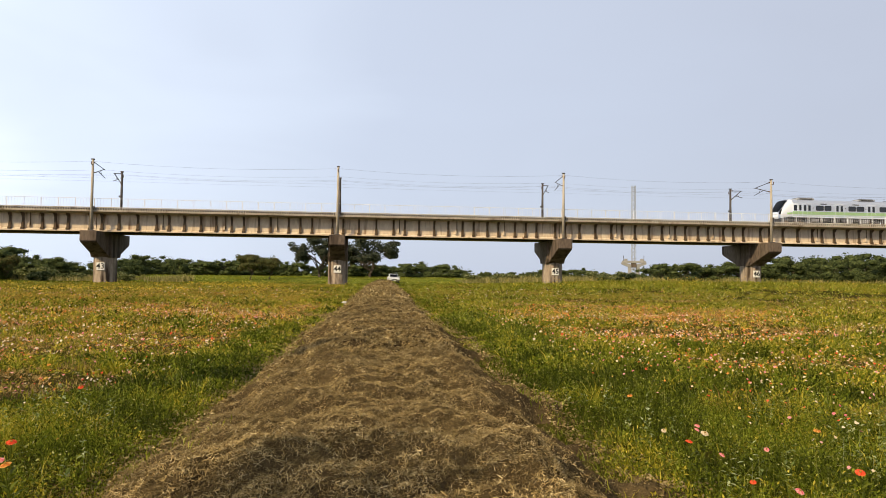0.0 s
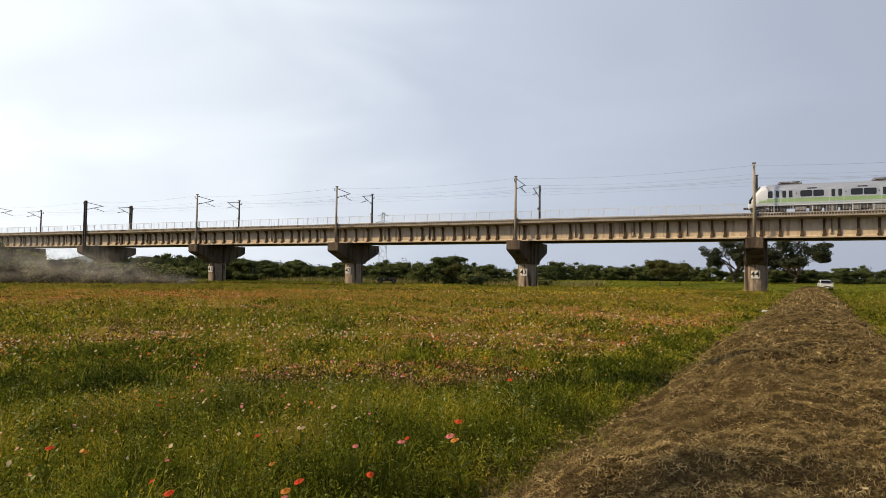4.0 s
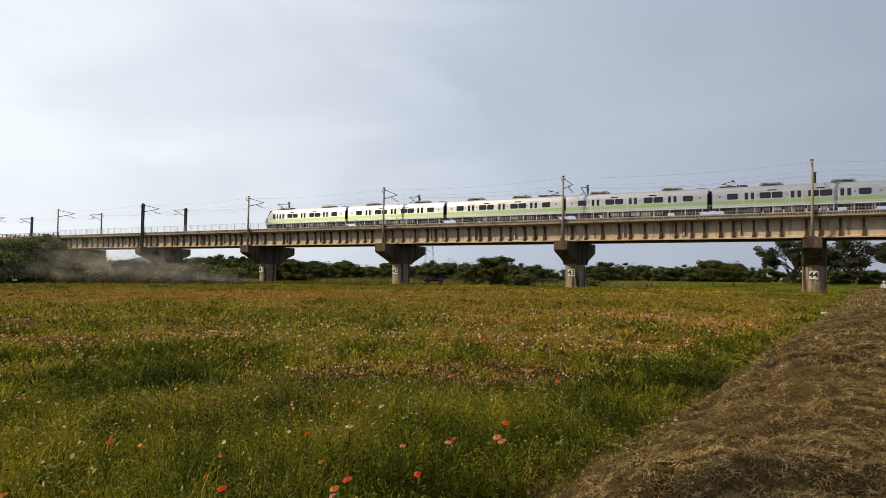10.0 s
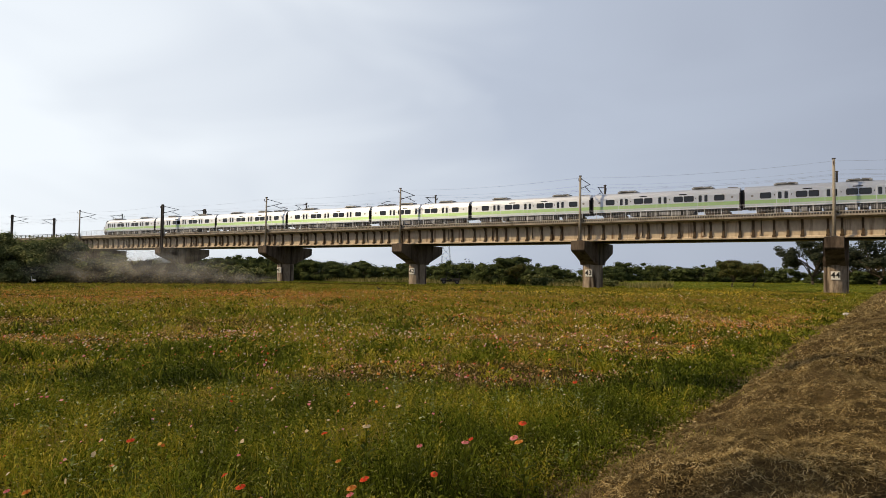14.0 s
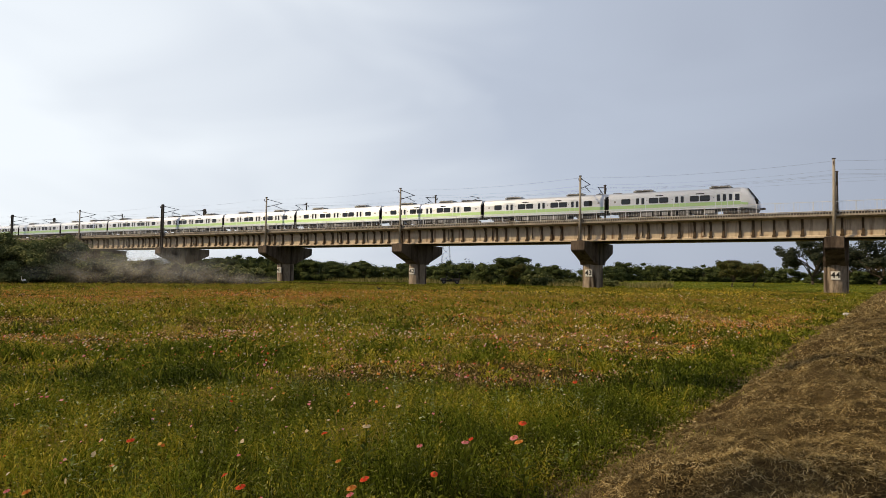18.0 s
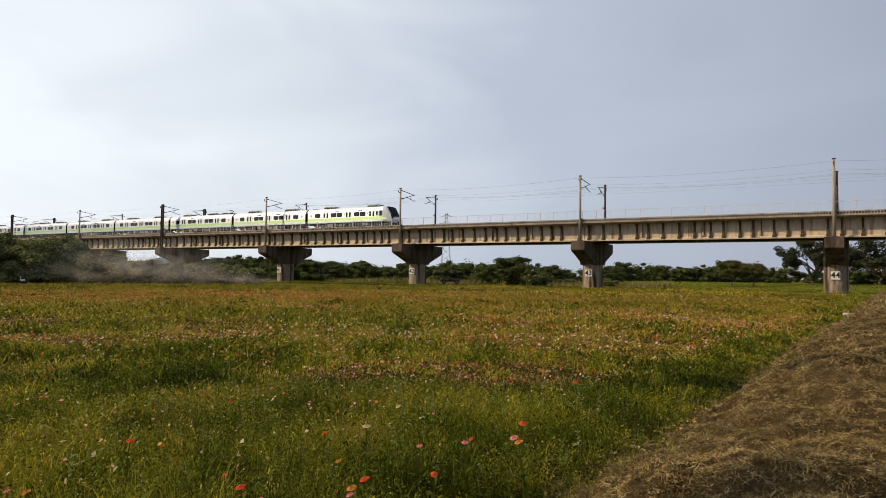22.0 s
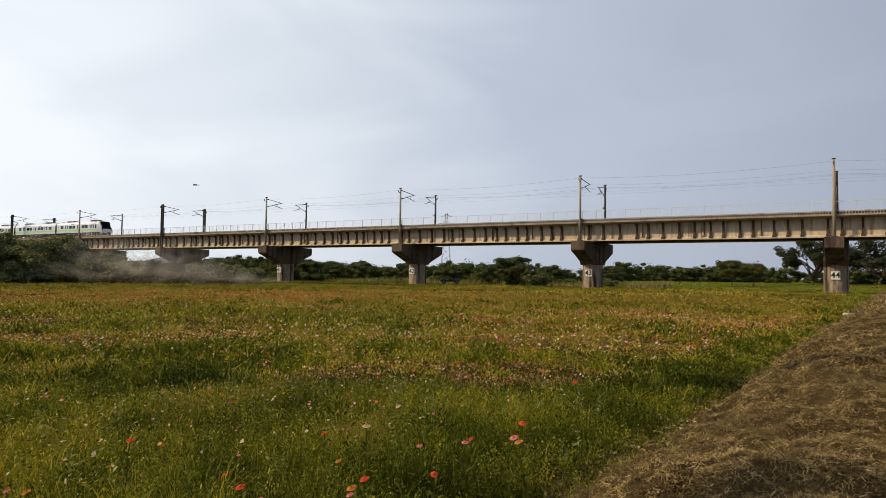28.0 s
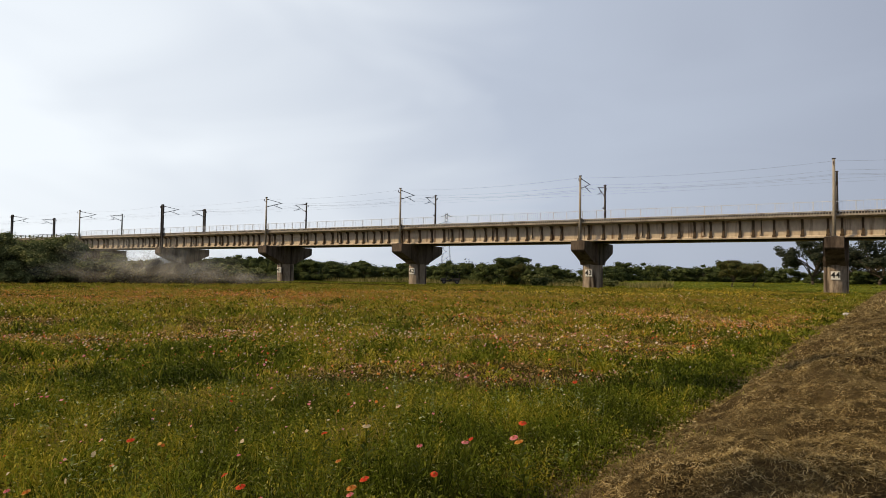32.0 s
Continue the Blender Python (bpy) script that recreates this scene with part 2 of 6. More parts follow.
def brushed(name, colour, rough, metal):
    """Sheet brushed along the car: its gloss spreads up and down."""
    m = plain(name, colour, rough, metal, 0.5, 0.05)
    nt = m.node_tree
    b = nt.nodes["Principled BSDF"]
    t = nt.nodes.new("ShaderNodeTangent")
    t.direction_type, t.axis = "RADIAL", "X"
    b.inputs["Anisotropic"].default_value = 0.75
    b.inputs["Coat Weight"].default_value, b.inputs["Coat Roughness"].default_value, b.inputs["Coat IOR"].default_value = 0.8, 0.38, 1.8
    nt.links.new(t.outputs[0], b.inputs["Tangent"])
    return m


M["steel"] = brushed("brushed_stainless", (0.74, 0.79, 0.88), 0.48, 0.6)
M["lime"] = brushed("lime_green_band", (0.47, 0.72, 0.31), 0.46, 0.45)
M["lime_pale"] = brushed("pale_green_band", (0.64, 0.77, 0.74), 0.46, 0.6)
M["train_white"] = plain("white_train_paint", (0.80, 0.86, 0.97), 0.3, 0.0, 0.5, 0.03)
M["glass"] = plain("tinted_glass", (0.012, 0.014, 0.016), 0.06, 0.0, 0.8)
M["black"] = plain("black_gloss_mask", (0.010, 0.010, 0.012), 0.3, 0.0, 0.2)
M["roof_grey"] = plain("roof_grey", (0.36, 0.37, 0.38), 0.5, 0.2)
M["rubber"] = plain("black_rubber", (0.025, 0.025, 0.027), 0.75)
M["under"] = plain("underframe_grey", (0.12, 0.12, 0.125), 0.65, 0.2)
M["under_light"] = plain("equipment_box_grey", (0.30, 0.30, 0.31), 0.5, 0.2)
M["sign"] = plain("white_sign_paint", (0.80, 0.79, 0.75), 0.6, 0.0, 0.3, 0.06)
M["sign_black"] = plain("black_sign_paint", (0.02, 0.02, 0.02), 0.6)
M["car_white"] = plain("white_car_paint", (0.78, 0.79, 0.80), 0.2, 0.0, 0.6, 0.02)
M["lamp_red"] = plain("red_lamp_glass", (0.45, 0.02, 0.015), 0.2)
M["lamp_clear"] = plain("clear_lamp_glass", (0.75, 0.76, 0.78), 0.1)
M["bird"] = plain("dark_feathers", (0.018, 0.017, 0.018), 0.7)
M["egret_white"] = plain("white_feathers", (0.82, 0.82, 0.80), 0.8, 0.0, 0.2, 0.05)
M["bag"] = plain("pale_stone", (0.55, 0.52, 0.47), 0.8)
# bluish tones carry the haze of distance over the wooded slope
M["hill"] = surface("far_hill", (0.16, 0.20, 0.24), (0.24, 0.28, 0.31), 0.01, 0.06, 1.0, bump=0)


def dust_material():
    """Thin tan dust: denser in the middle of each billow, ragged to its rim."""
    m, nt, b = material("hanging_dust", 1.0, 0.0, 0.0)
    dif, tra, tp = nt.nodes.new("ShaderNodeBsdfDiffuse"), nt.nodes.new("ShaderNodeBsdfTranslucent"), nt.nodes.new("ShaderNodeBsdfTransparent")
    dif.inputs[0].default_value = tra.inputs[0].default_value = (0.93, 0.85, 0.70, 1)
    co = nt.nodes.new("ShaderNodeTexCoord")
    ln = nt.nodes.new("ShaderNodeVectorMath"); ln.operation = "LENGTH"
    flat = nt.nodes.new("ShaderNodeVectorMath"); flat.operation = "MULTIPLY"
    flat.inputs[1].default_value = (1, 0, 1)
    nt.links.new(co.outputs["Object"], flat.inputs[0]); nt.links.new(flat.outputs[0], ln.inputs[0])
    fall = ramp_of(nt, ln.outputs["Value"], [(0.0, (1, 1, 1)), (0.95, (0, 0, 0))])
    n = ramp_of(nt, noise_of(nt, 0.45, 4, (1, 1, 1.6), True, 0.5), [(0.32, (0, 0, 0)), (0.72, (1, 1, 1))])
    a = mixed(nt, 1.0, fall, n, "MULTIPLY")
    mul = nt.nodes.new("ShaderNodeMath"); mul.operation = "MULTIPLY"; mul.inputs[1].default_value = 0.33
    nt.links.new(a, mul.inputs[0])
    body, veil = nt.nodes.new("ShaderNodeMixShader"), nt.nodes.new("ShaderNodeMixShader")
    nt.links.new(dif.outputs[0], body.inputs[1]); nt.links.new(tra.outputs[0], body.inputs[2])
    nt.links.new(mul.outputs[0], veil.inputs[0]); nt.links.new(tp.outputs[0], veil.inputs[1]); nt.links.new(body.outputs[0], veil.inputs[2])
    nt.links.new(veil.outputs[0], nt.nodes["Material Output"].inputs[0])
    return m


M["dust"] = dust_material()
M["lattice"] = plain("grey_lattice_steel", (0.33, 0.34, 0.36), 0.6, 0.4)
M["far_concrete"] = surface("far_pier_concrete", (0.24, 0.23, 0.22), (0.38, 0.37, 0.35), 0.2, 1.5, 0.9, bump=0.1)

# ------------------------------------------------------------ helpers
def part(name, bm, mat, parent=None, label="", smooth=False):
    """Links a bmesh (or a ready mesh) as one object, under a thing if one is given."""
    if isinstance(bm, bmesh.types.BMesh):
        me = bpy.data.meshes.new(name)
        bm.to_mesh(me)
        bm.free()
    else:
        me = bm
    if not me.materials:
        me.materials.append(M[mat] if isinstance(mat, str) else mat)
    if smooth:
        me.polygons.foreach_set("use_smooth", [True] * len(me.polygons))
    ob = new(name, me)
    if parent:
        ob.parent = parent
    if label:
        ob["label"] = label
    return ob


def thing(name, label, category, m=Matrix(), group="", kind=""):
    ob = new(name)
    ob.matrix_basis = m
    return tagged(ob, label, category, group, kind)


def box(bm, x0, x1, y0, y1, z0, z1, bevel=0.0):
    """A box between two corners, its edges eased if wanted."""
    r = bmesh.ops.create_cube(bm, size=1.0)
    vs = r["verts"]
    bmesh.ops.scale(bm, vec=(abs(x1 - x0), abs(y1 - y0), abs(z1 - z0)), verts=vs)
    bmesh.ops.translate(bm, vec=((x0 + x1) / 2, (y0 + y1) / 2, (z0 + z1) / 2), verts=vs)
    if bevel:
        es = list({e for v in vs for e in v.link_edges})
        bmesh.ops.bevel(bm, geom=es, offset=bevel, segments=2, affect="EDGES", profile=0.5)
    return bm


def boxes(*bs, bevel=0.0):
    bm = bmesh.new()
    for b in bs:
        box(bm, *b, bevel=bevel)
    return bm


def tube(bm, a, b, r0, r1=None, seg=8, caps=True):
    a, b = Vector(a), Vector(b)
    r1 = r0 if r1 is None else r1
    m = Matrix.Translation((a + b) / 2) @ (b - a).to_track_quat("Z", "Y").to_matrix().to_4x4()
    bmesh.ops.create_cone(bm, cap_ends=caps, segments=seg, radius1=r0, radius2=r1, depth=(b - a).length, matrix=m)
    return bm


def tubes(*ts, seg=8):
    bm = bmesh.new()
    for t in ts:
        tube(bm, *t, seg=seg)
    return bm


def extrude_outline(outline, axis, a, b, bevel=0.0):
    """A closed outline of (u, v) pulled from a to b along x or y; u, v are the other two axes."""
    bm = bmesh.new()
    f = (lambda u, v, w: (w, u, v)) if axis == "x" else ((lambda u, v, w: (u, w, v)) if axis == "y" else (lambda u, v, w: (u, v, w)))
    lo = [bm.verts.new(f(u, v, a)) for u, v in outline]
    hi = [bm.verts.new(f(u, v, b)) for u, v in outline]
    n = len(outline)
    for i in range(n):
        bm.faces.new((lo[i], lo[(i + 1) % n], hi[(i + 1) % n], hi[i]))
    bm.faces.new(lo[::-1]); bm.faces.new(hi)
    bmesh.ops.recalc_face_normals(bm, faces=bm.faces)
    if bevel:
        bmesh.ops.bevel(bm, geom=list(bm.edges), offset=bevel, segments=1, affect="EDGES")
    return bm


def raw_mesh(name, verts, faces):
    """A mesh from numpy arrays: verts (n, 3) and faces (m, k), all of k corners."""
    me = bpy.data.meshes.new(name)
    verts, faces = np.asarray(verts, np.float32), np.asarray(faces, np.int32)
    k = faces.shape[1]
    me.vertices.add(len(verts)); me.vertices.foreach_set("co", verts.ravel())
    me.loops.add(faces.size); me.loops.foreach_set("vertex_index", faces.ravel())
    me.polygons.add(len(faces)); me.polygons.foreach_set("loop_start", np.arange(0, faces.size, k, dtype=np.int32))
    me.update(calc_edges=True)
    return me


def lettering(text, size, depth):
    """A mesh of letters in the built-in font, upright in the x-z plane, facing -y."""
    cu = bpy.data.curves.new("letters", "FONT")
    cu.offset = 0.018
    cu.body, cu.size, cu.extrude, cu.align_x, cu.align_y = text, size, depth, "CENTER", "CENTER"
    tmp = new("letters_tmp", cu)
    me = bpy.data.meshes.new_from_object(tmp.evaluated_get(bpy.context.evaluated_depsgraph_get()))
    bpy.data.objects.remove(tmp)
    me.transform(pose(0, 0, 0, 90, 0, 0))
    return me


def smooth(a, b, x):
    t = np.clip((x - a) / (b - a), 0, 1)
    return t * t * (3 - 2 * t)


# ------------------------------------------------------------ ground and mound
TABLE = np.random.default_rng(3).uniform(-1, 1, (10, 128, 128))


def lump(x, y, s, seed, octaves=3):
    """A smooth, irregular, repeatable unevenness between -1 and 1, with swells about s metres long."""
    x, y = np.asarray(x, float), np.asarray(y, float)
    total, amp, norm = 0.0, 1.0, 0.0
    for k in range(octaves):
        u, v = x / s * 2 ** k + 17.3 * seed, y / s * 2 ** k + 5.7 * k
        i, j = np.floor(u).astype(int), np.floor(v).astype(int)
        f, g = u - i, v - j
        f, g = f * f * (3 - 2 * f), g * g * (3 - 2 * g)
        t = TABLE[seed % 10]
        a, b, c, d = t[i % 128, j % 128], t[(i + 1) % 128, j % 128], t[i % 128, (j + 1) % 128], t[(i + 1) % 128, (j + 1) % 128]
        total = total + amp * (a * (1 - f) * (1 - g) + b * f * (1 - g) + c * (1 - f) * g + d * f * g)
        norm += amp * 0.72
        amp *= 0.5
    return np.clip(total / norm, -1, 1)


def ground_z(x, y):
    x, y = np.asarray(x, float), np.asarray(y, float)
    z = 0.35 * smooth(30, 85, y) + 0.75 * smooth(6, 45, x) * smooth(35, 72, y)
    z = z + 1.1 * smooth(108, 165, y) * (1 - 0.8 * smooth(6, 45, x)) + 3.0 * smooth(200, 900, np.hypot(x, y))
    return z + 0.07 * lump(x, y, 6.0, 1) * smooth(2, 8, np.hypot(x, y)) + 0.04 * lump(x, y, 1.6, 4)


def make_ground():
    ang = np.linspace(0, 2 * np.pi, 361)[:-1]
    rad = np.concatenate([np.geomspace(0.6, 200, 120), np.geomspace(215, 4500, 26)])
    A, R = np.meshgrid(ang, rad)
    X, Y = R * np.cos(A), R * np.sin(A)
    V = np.stack([X, Y, ground_z(X, Y)], -1).reshape(-1, 3)
    V = np.concatenate([V, [[0, 0, 0]]])
    n = len(ang)
    i, j = np.meshgrid(np.arange(len(rad) - 1), np.arange(n), indexing="ij")
    a = i * n + j; b = i * n + (j + 1) % n
    F = np.stack([a, a + n, b + n, b], -1).reshape(-1, 4)
    me = raw_mesh("ground", V, F)
    me.polygons.foreach_set("use_smooth", [True] * len(me.polygons))
    bm = bmesh.new(); bm.from_mesh(me); bm.verts.ensure_lookup_table()
    for k in range(n):
        bm.faces.new((bm.verts[len(V) - 1], bm.verts[k], bm.verts[(k + 1) % n]))
    bm.to_mesh(me); bm.free()
    ob = part("ground", me, "soil")
    tagged(ob, "green and brown flat meadow ground reaching the horizon", "ground", kind="structure")


def mound_mid(y):
    return 0.0 + 0.0375 * y


def mound_half(y):
    return 1.92 + 0.08 * np.sin(y * 0.5)


def mound_top(x, y):
    """Height of the mown ridge over the ground, below zero outside it."""
    u = (x - mound_mid(y)) / mound_half(y)
    crest = 0.56 + 0.055 * np.sin(y * 0.78 + 0.4) + 0.05 * np.sin(y * 0.31 + 2.0)
    bulge = np.where(u > 0, 1.04 - 1.06 * smooth(0.42, 1.0, u), 1.04 - np.abs(u) ** 2.1)
    return crest * bulge + 0.12 * lump(x * 0.6, y * 1.3, 0.9, 2, 2) + 0.085 * lump(x, y, 0.36, 7, 3) + 0.032 * lump(x, y, 0.11, 5, 2) - 0.02


def make_mound():
    ys = np.concatenate([np.arange(-6, 2.6, 0.2), np.arange(2.6, 9, 0.035), np.arange(9, 30, 0.09), np.arange(30, 100, 0.4)])
    us = np.linspace(-1.1, 1.1, 115)
    U, Yg = np.meshgrid(us, ys)
    X = mound_mid(Yg) + U * mound_half(Yg)
    Z = ground_z(X, Yg) + mound_top(X, Yg)
    V = np.stack([X, Yg, Z], -1).reshape(-1, 3)
    n = len(us)
    i, j = np.meshgrid(np.arange(len(ys) - 1), np.arange(n - 1), indexing="ij")
    a = i * n + j
    F = np.stack([a, a + 1, a + n + 1, a + n], -1).reshape(-1, 4)
    me = raw_mesh("mound", V, F)
    me.polygons.foreach_set("use_smooth", [True] * len(me.polygons))
    tagged(part("mound", me, "hay_bed"), "long earth ridge covered with brown mown hay", "ridge", kind="structure")


make_ground()
make_mound()

# ------------------------------------------------------------ the viaduct
SPAN = 31.0
NEAR = 91.05            # line of the near masts
MID = NEAR + 5.42       # middle of the deck
FAR = NEAR + 10.83
SOFFIT, SLAB, DECK = 7.02, 9.40, 9.72
PIERS = {n: -2.7 + (n - 44) * SPAN for n in range(36, 49)}
WEB = NEAR + 1.75


def oblong(w, l, n=10):
    """Plan of a column with round ends."""
    r, h = w / 2, l / 2 - w / 2
    pts = [(r * math.cos(a), -h + r * math.sin(a)) for a in np.linspace(math.pi, 2 * math.pi, n)]
    return pts + [(r * math.cos(a), h + r * math.sin(a)) for a in np.linspace(0, math.pi, n)]


def make_pier():
    """A hammerhead pier about its middle, ground at z = -0.6."""
    root = thing("bridge_pier", "weathered grey concrete hammerhead bridge pier with a painted number", "pier", group="bridge piers")
    col = extrude_outline(oblong(2.7, 3.3), "z", -0.6, 4.6)
    part("column", col, "concrete", root, smooth=False)
    yn, yf = NEAR - 0.85 - MID, FAR + 0.85 - MID
    side = [(yn, 7.0), (yn, 5.72), (yn + 0.25, 5.5), (-1.5, 3.75), (1.5, 3.75), (yf - 0.25, 5.5), (yf, 5.72), (yf, 7.0)]
    cap = extrude_outline(side, "x", -1.03, 1.03, 0.05)
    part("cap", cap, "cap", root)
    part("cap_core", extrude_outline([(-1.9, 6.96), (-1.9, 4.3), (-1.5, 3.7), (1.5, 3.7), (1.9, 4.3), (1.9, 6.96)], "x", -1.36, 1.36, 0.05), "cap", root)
    for x in (-0.62, 0.62):
        for y in (WEB + 0.2 - MID, -1.2, 1.2, MID - WEB - 0.2):
            part("bearing", boxes((x - 0.22, x + 0.22, y - 0.25, y + 0.25, 6.98, 7.06)), "dark_steel", root)
    return root


def number_board(root, n):
    b = part("number_board", boxes((-0.53, 0.47, -1.74, -1.55, 2.03, 3.04), bevel=0.012), "sign", root, "white painted board with a black number")
    me = lettering(str(n), 1.0, 0.006)
    t = part("number", me, "sign_black", b)
    t.location = (-0.03, -1.748, 2.54)


def make_span():
    """One span of deck, from x = 0 to SPAN, in bridge heights; y is from the middle."""
    root = thing("bridge_span", "cream painted girder span with rust streaked ribs and a concrete deck", "bridge span", group="bridge spans")
    yw = WEB - MID
    for s in (1, -1):
        y = yw * s
        out = [(y - 0.10 * s, SLAB), (y + 0.30 * s, SLAB), (y + 0.30 * s, SOFFIT + 0.0), (y - 0.28 * s, SOFFIT + 0.0), (y - 0.28 * s, SOFFIT + 0.16), (y, SOFFIT + 0.34), (y, SLAB - 0.2), (y - 0.10 * s, SLAB - 0.1)]
        part("girder", extrude_outline(out, "x", 0.06, SPAN - 0.06), "girder", root, "cream paint with brown streaks")
    # dark cap concrete on the inner girders paints in the shade under the deck
    for y in (-1.3, 1.3):
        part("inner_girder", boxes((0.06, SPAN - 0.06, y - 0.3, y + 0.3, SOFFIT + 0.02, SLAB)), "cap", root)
    e = NEAR + 0.22 - MID
    slab = [(e, SLAB + 0.1), (e, DECK), (-e, DECK), (-e, SLAB + 0.1), (-e - 0.5, SLAB - 0.02), (-yw, SLAB - 0.10), (yw, SLAB - 0.10), (e + 0.5, SLAB - 0.02)]
    part("deck_slab", extrude_outline(slab, "x", 0.03, SPAN - 0.03), "slab", root, "stained grey concrete slab")
    # ribs on the outer faces, unevenly set
    rng = random.Random(44)
    xs, x = [], 0.75
    while x < SPAN - 0.5:
        xs.append(x)
        x += rng.choice((1.55, 1.95, 2.0, 2.1, 2.35))
    xs[-1] = SPAN - 0.7
    rib_mesh = None
    for s in (1, -1):
        for x in xs:
            if rib_mesh is None:
                d = 0.34
                rib = extrude_outline([(0, SLAB - 0.12), (0, SOFFIT + 0.17), (-d, SOFFIT + 0.17), (-d, SOFFIT + 0.33), (-d * 0.62, SOFFIT + 0.55), (-d * 0.55, SLAB - 0.6), (-d * 1.9, SLAB - 0.12)], "x", -0.13, 0.13)
                box(rib, -0.22, 0.22, -d - 0.02, 0, SOFFIT + 0.165, SOFFIT + 0.44, 0.03)
                box(rib, -0.16, 0.16, -d * 0.75, 0, SOFFIT + 0.44, SOFFIT + 1.0, 0.03)
                rib_mesh = bpy.data.meshes.new("rib"); rib.to_mesh(rib_mesh); rib.free()
                rib_mesh.materials.append(M["rib"])
            ob = part("rib", rib_mesh, "rib", root)
            ob.matrix_basis = pose(x, yw * s, 0, 0, 0, 0 if s > 0 else 180)
    for x in (xs[4] - 0.75, xs[8] - 0.8, xs[11] + 0.9):
        p = part("drain_pipe", tubes(((x, yw - 0.14, SLAB - 0.1), (x, yw - 0.14, SOFFIT + 0.62), 0.06)), "rib", root, "thin rusty drain pipe")
        part("drain_box", boxes((x - 0.26, x - 0.06, yw - 0.30, yw - 0.005, SOFFIT + 0.50, SOFFIT + 1.0), bevel=0.02), "girder", p, "small cream painted box")
    # walkway kerb: a concrete rail carried on stubs, dark gaps between
    for s in (1, -1):
        y = e * s
        part("kerb_rail", boxes((0.03, SPAN - 0.03, y + 0.02 * s, y + 0.20 * s, DECK + 0.27, DECK + 0.37), bevel=0.015), "coping", root, "pale concrete coping")
        bm = bmesh.new()
        for i in range(100):
            box(bm, 0.2 + i * 0.308, 0.2 + i * 0.308 + 0.095, y + 0.04 * s, y + 0.18 * s, DECK - 0.002, DECK + 0.272)
        part("kerb_balustrade", bm, "coping", root)["kind"] = "stuff"
        # added dark box behind the stubs, its colour standing for shade in the gaps
        part("cable_trough", boxes((0.03, SPAN - 0.03, y + 0.24 * s, y + 0.62 * s, DECK - 0.01, DECK + 0.25), bevel=0.02), "gap_dark", root, "added dark box standing for shade in the kerb gaps")
    part("ballast_bed", extrude_outline([(-4.3, DECK), (-3.7, DECK + 0.2), (3.7, DECK + 0.2), (4.3, DECK)], "x", 0.03, SPAN - 0.03), "ballast", root)
    for t in (-1.9, 1.9):
        for g in (-0.57, 0.57):
            part("rail", boxes((0, SPAN, t + g - 0.035, t + g + 0.035, DECK + 0.19, DECK + 0.34)), "rail", root)
    return root


def make_fence(detailed):
    """Galvanised walkway fence of one span, standing on the deck behind the kerb."""
    root = thing("walkway_fence", "pale galvanised steel fence with upright bars along the deck edge", "fence", group="walkway fences")
    y, top, low = NEAR + 0.55 - MID, DECK + 1.50, DECK + 0.30
    for i in range(16):
        x = 0.12 + i * (SPAN - 0.24) / 15
        part("post", boxes((x - 0.036, x + 0.036, y - 0.036, y + 0.036, DECK, top + 0.05)), "galv", root)
    for z in (low, top):
        part("fence_rail", boxes((0.0, SPAN, y - 0.026, y + 0.026, z - 0.026, z + 0.026)), "galv", root)
    n = 90
    if detailed:
        bar = bpy.data.meshes.new("bar")
        b = boxes((-0.010, 0.010, y - 0.010, y + 0.010, low, top)); b.to_mesh(bar); b.free()
        bar.materials.append(M["galv"])
        for i in range(n):
            part("bar", bar, "galv", root).location = ((i + 0.5) * SPAN / n, 0, 0)
    else:
        bm = bmesh.new()
        for i in range(n):
            x = (i + 0.5) * SPAN / n
            box(bm, x - 0.010, x + 0.010, y - 0.010, y + 0.010, low, top)
        part("infill", bm, "galv", root)["kind"] = "stuff"
    return root


def make_old_rail():
    """Low dark post-and-rail parapet of the oldest stretch."""
    root = thing("parapet_railing", "low dark steel post and rail parapet on the old deck", "railing", group="old parapets")
    y = NEAR + 0.3 - MID
    for z in (DECK + 0.65, DECK + 1.0):
        part("rail_bar", boxes((0, SPAN, y - 0.06, y + 0.06, z - 0.05, z + 0.05)), "dark_steel", root)
    for i in range(16):
        x = 0.12 + i * (SPAN - 0.24) / 15
        part("post", boxes((x - 0.09, x + 0.09, y - 0.07, y + 0.07, DECK, DECK + 1.05)), "dark_steel", root)
    return root


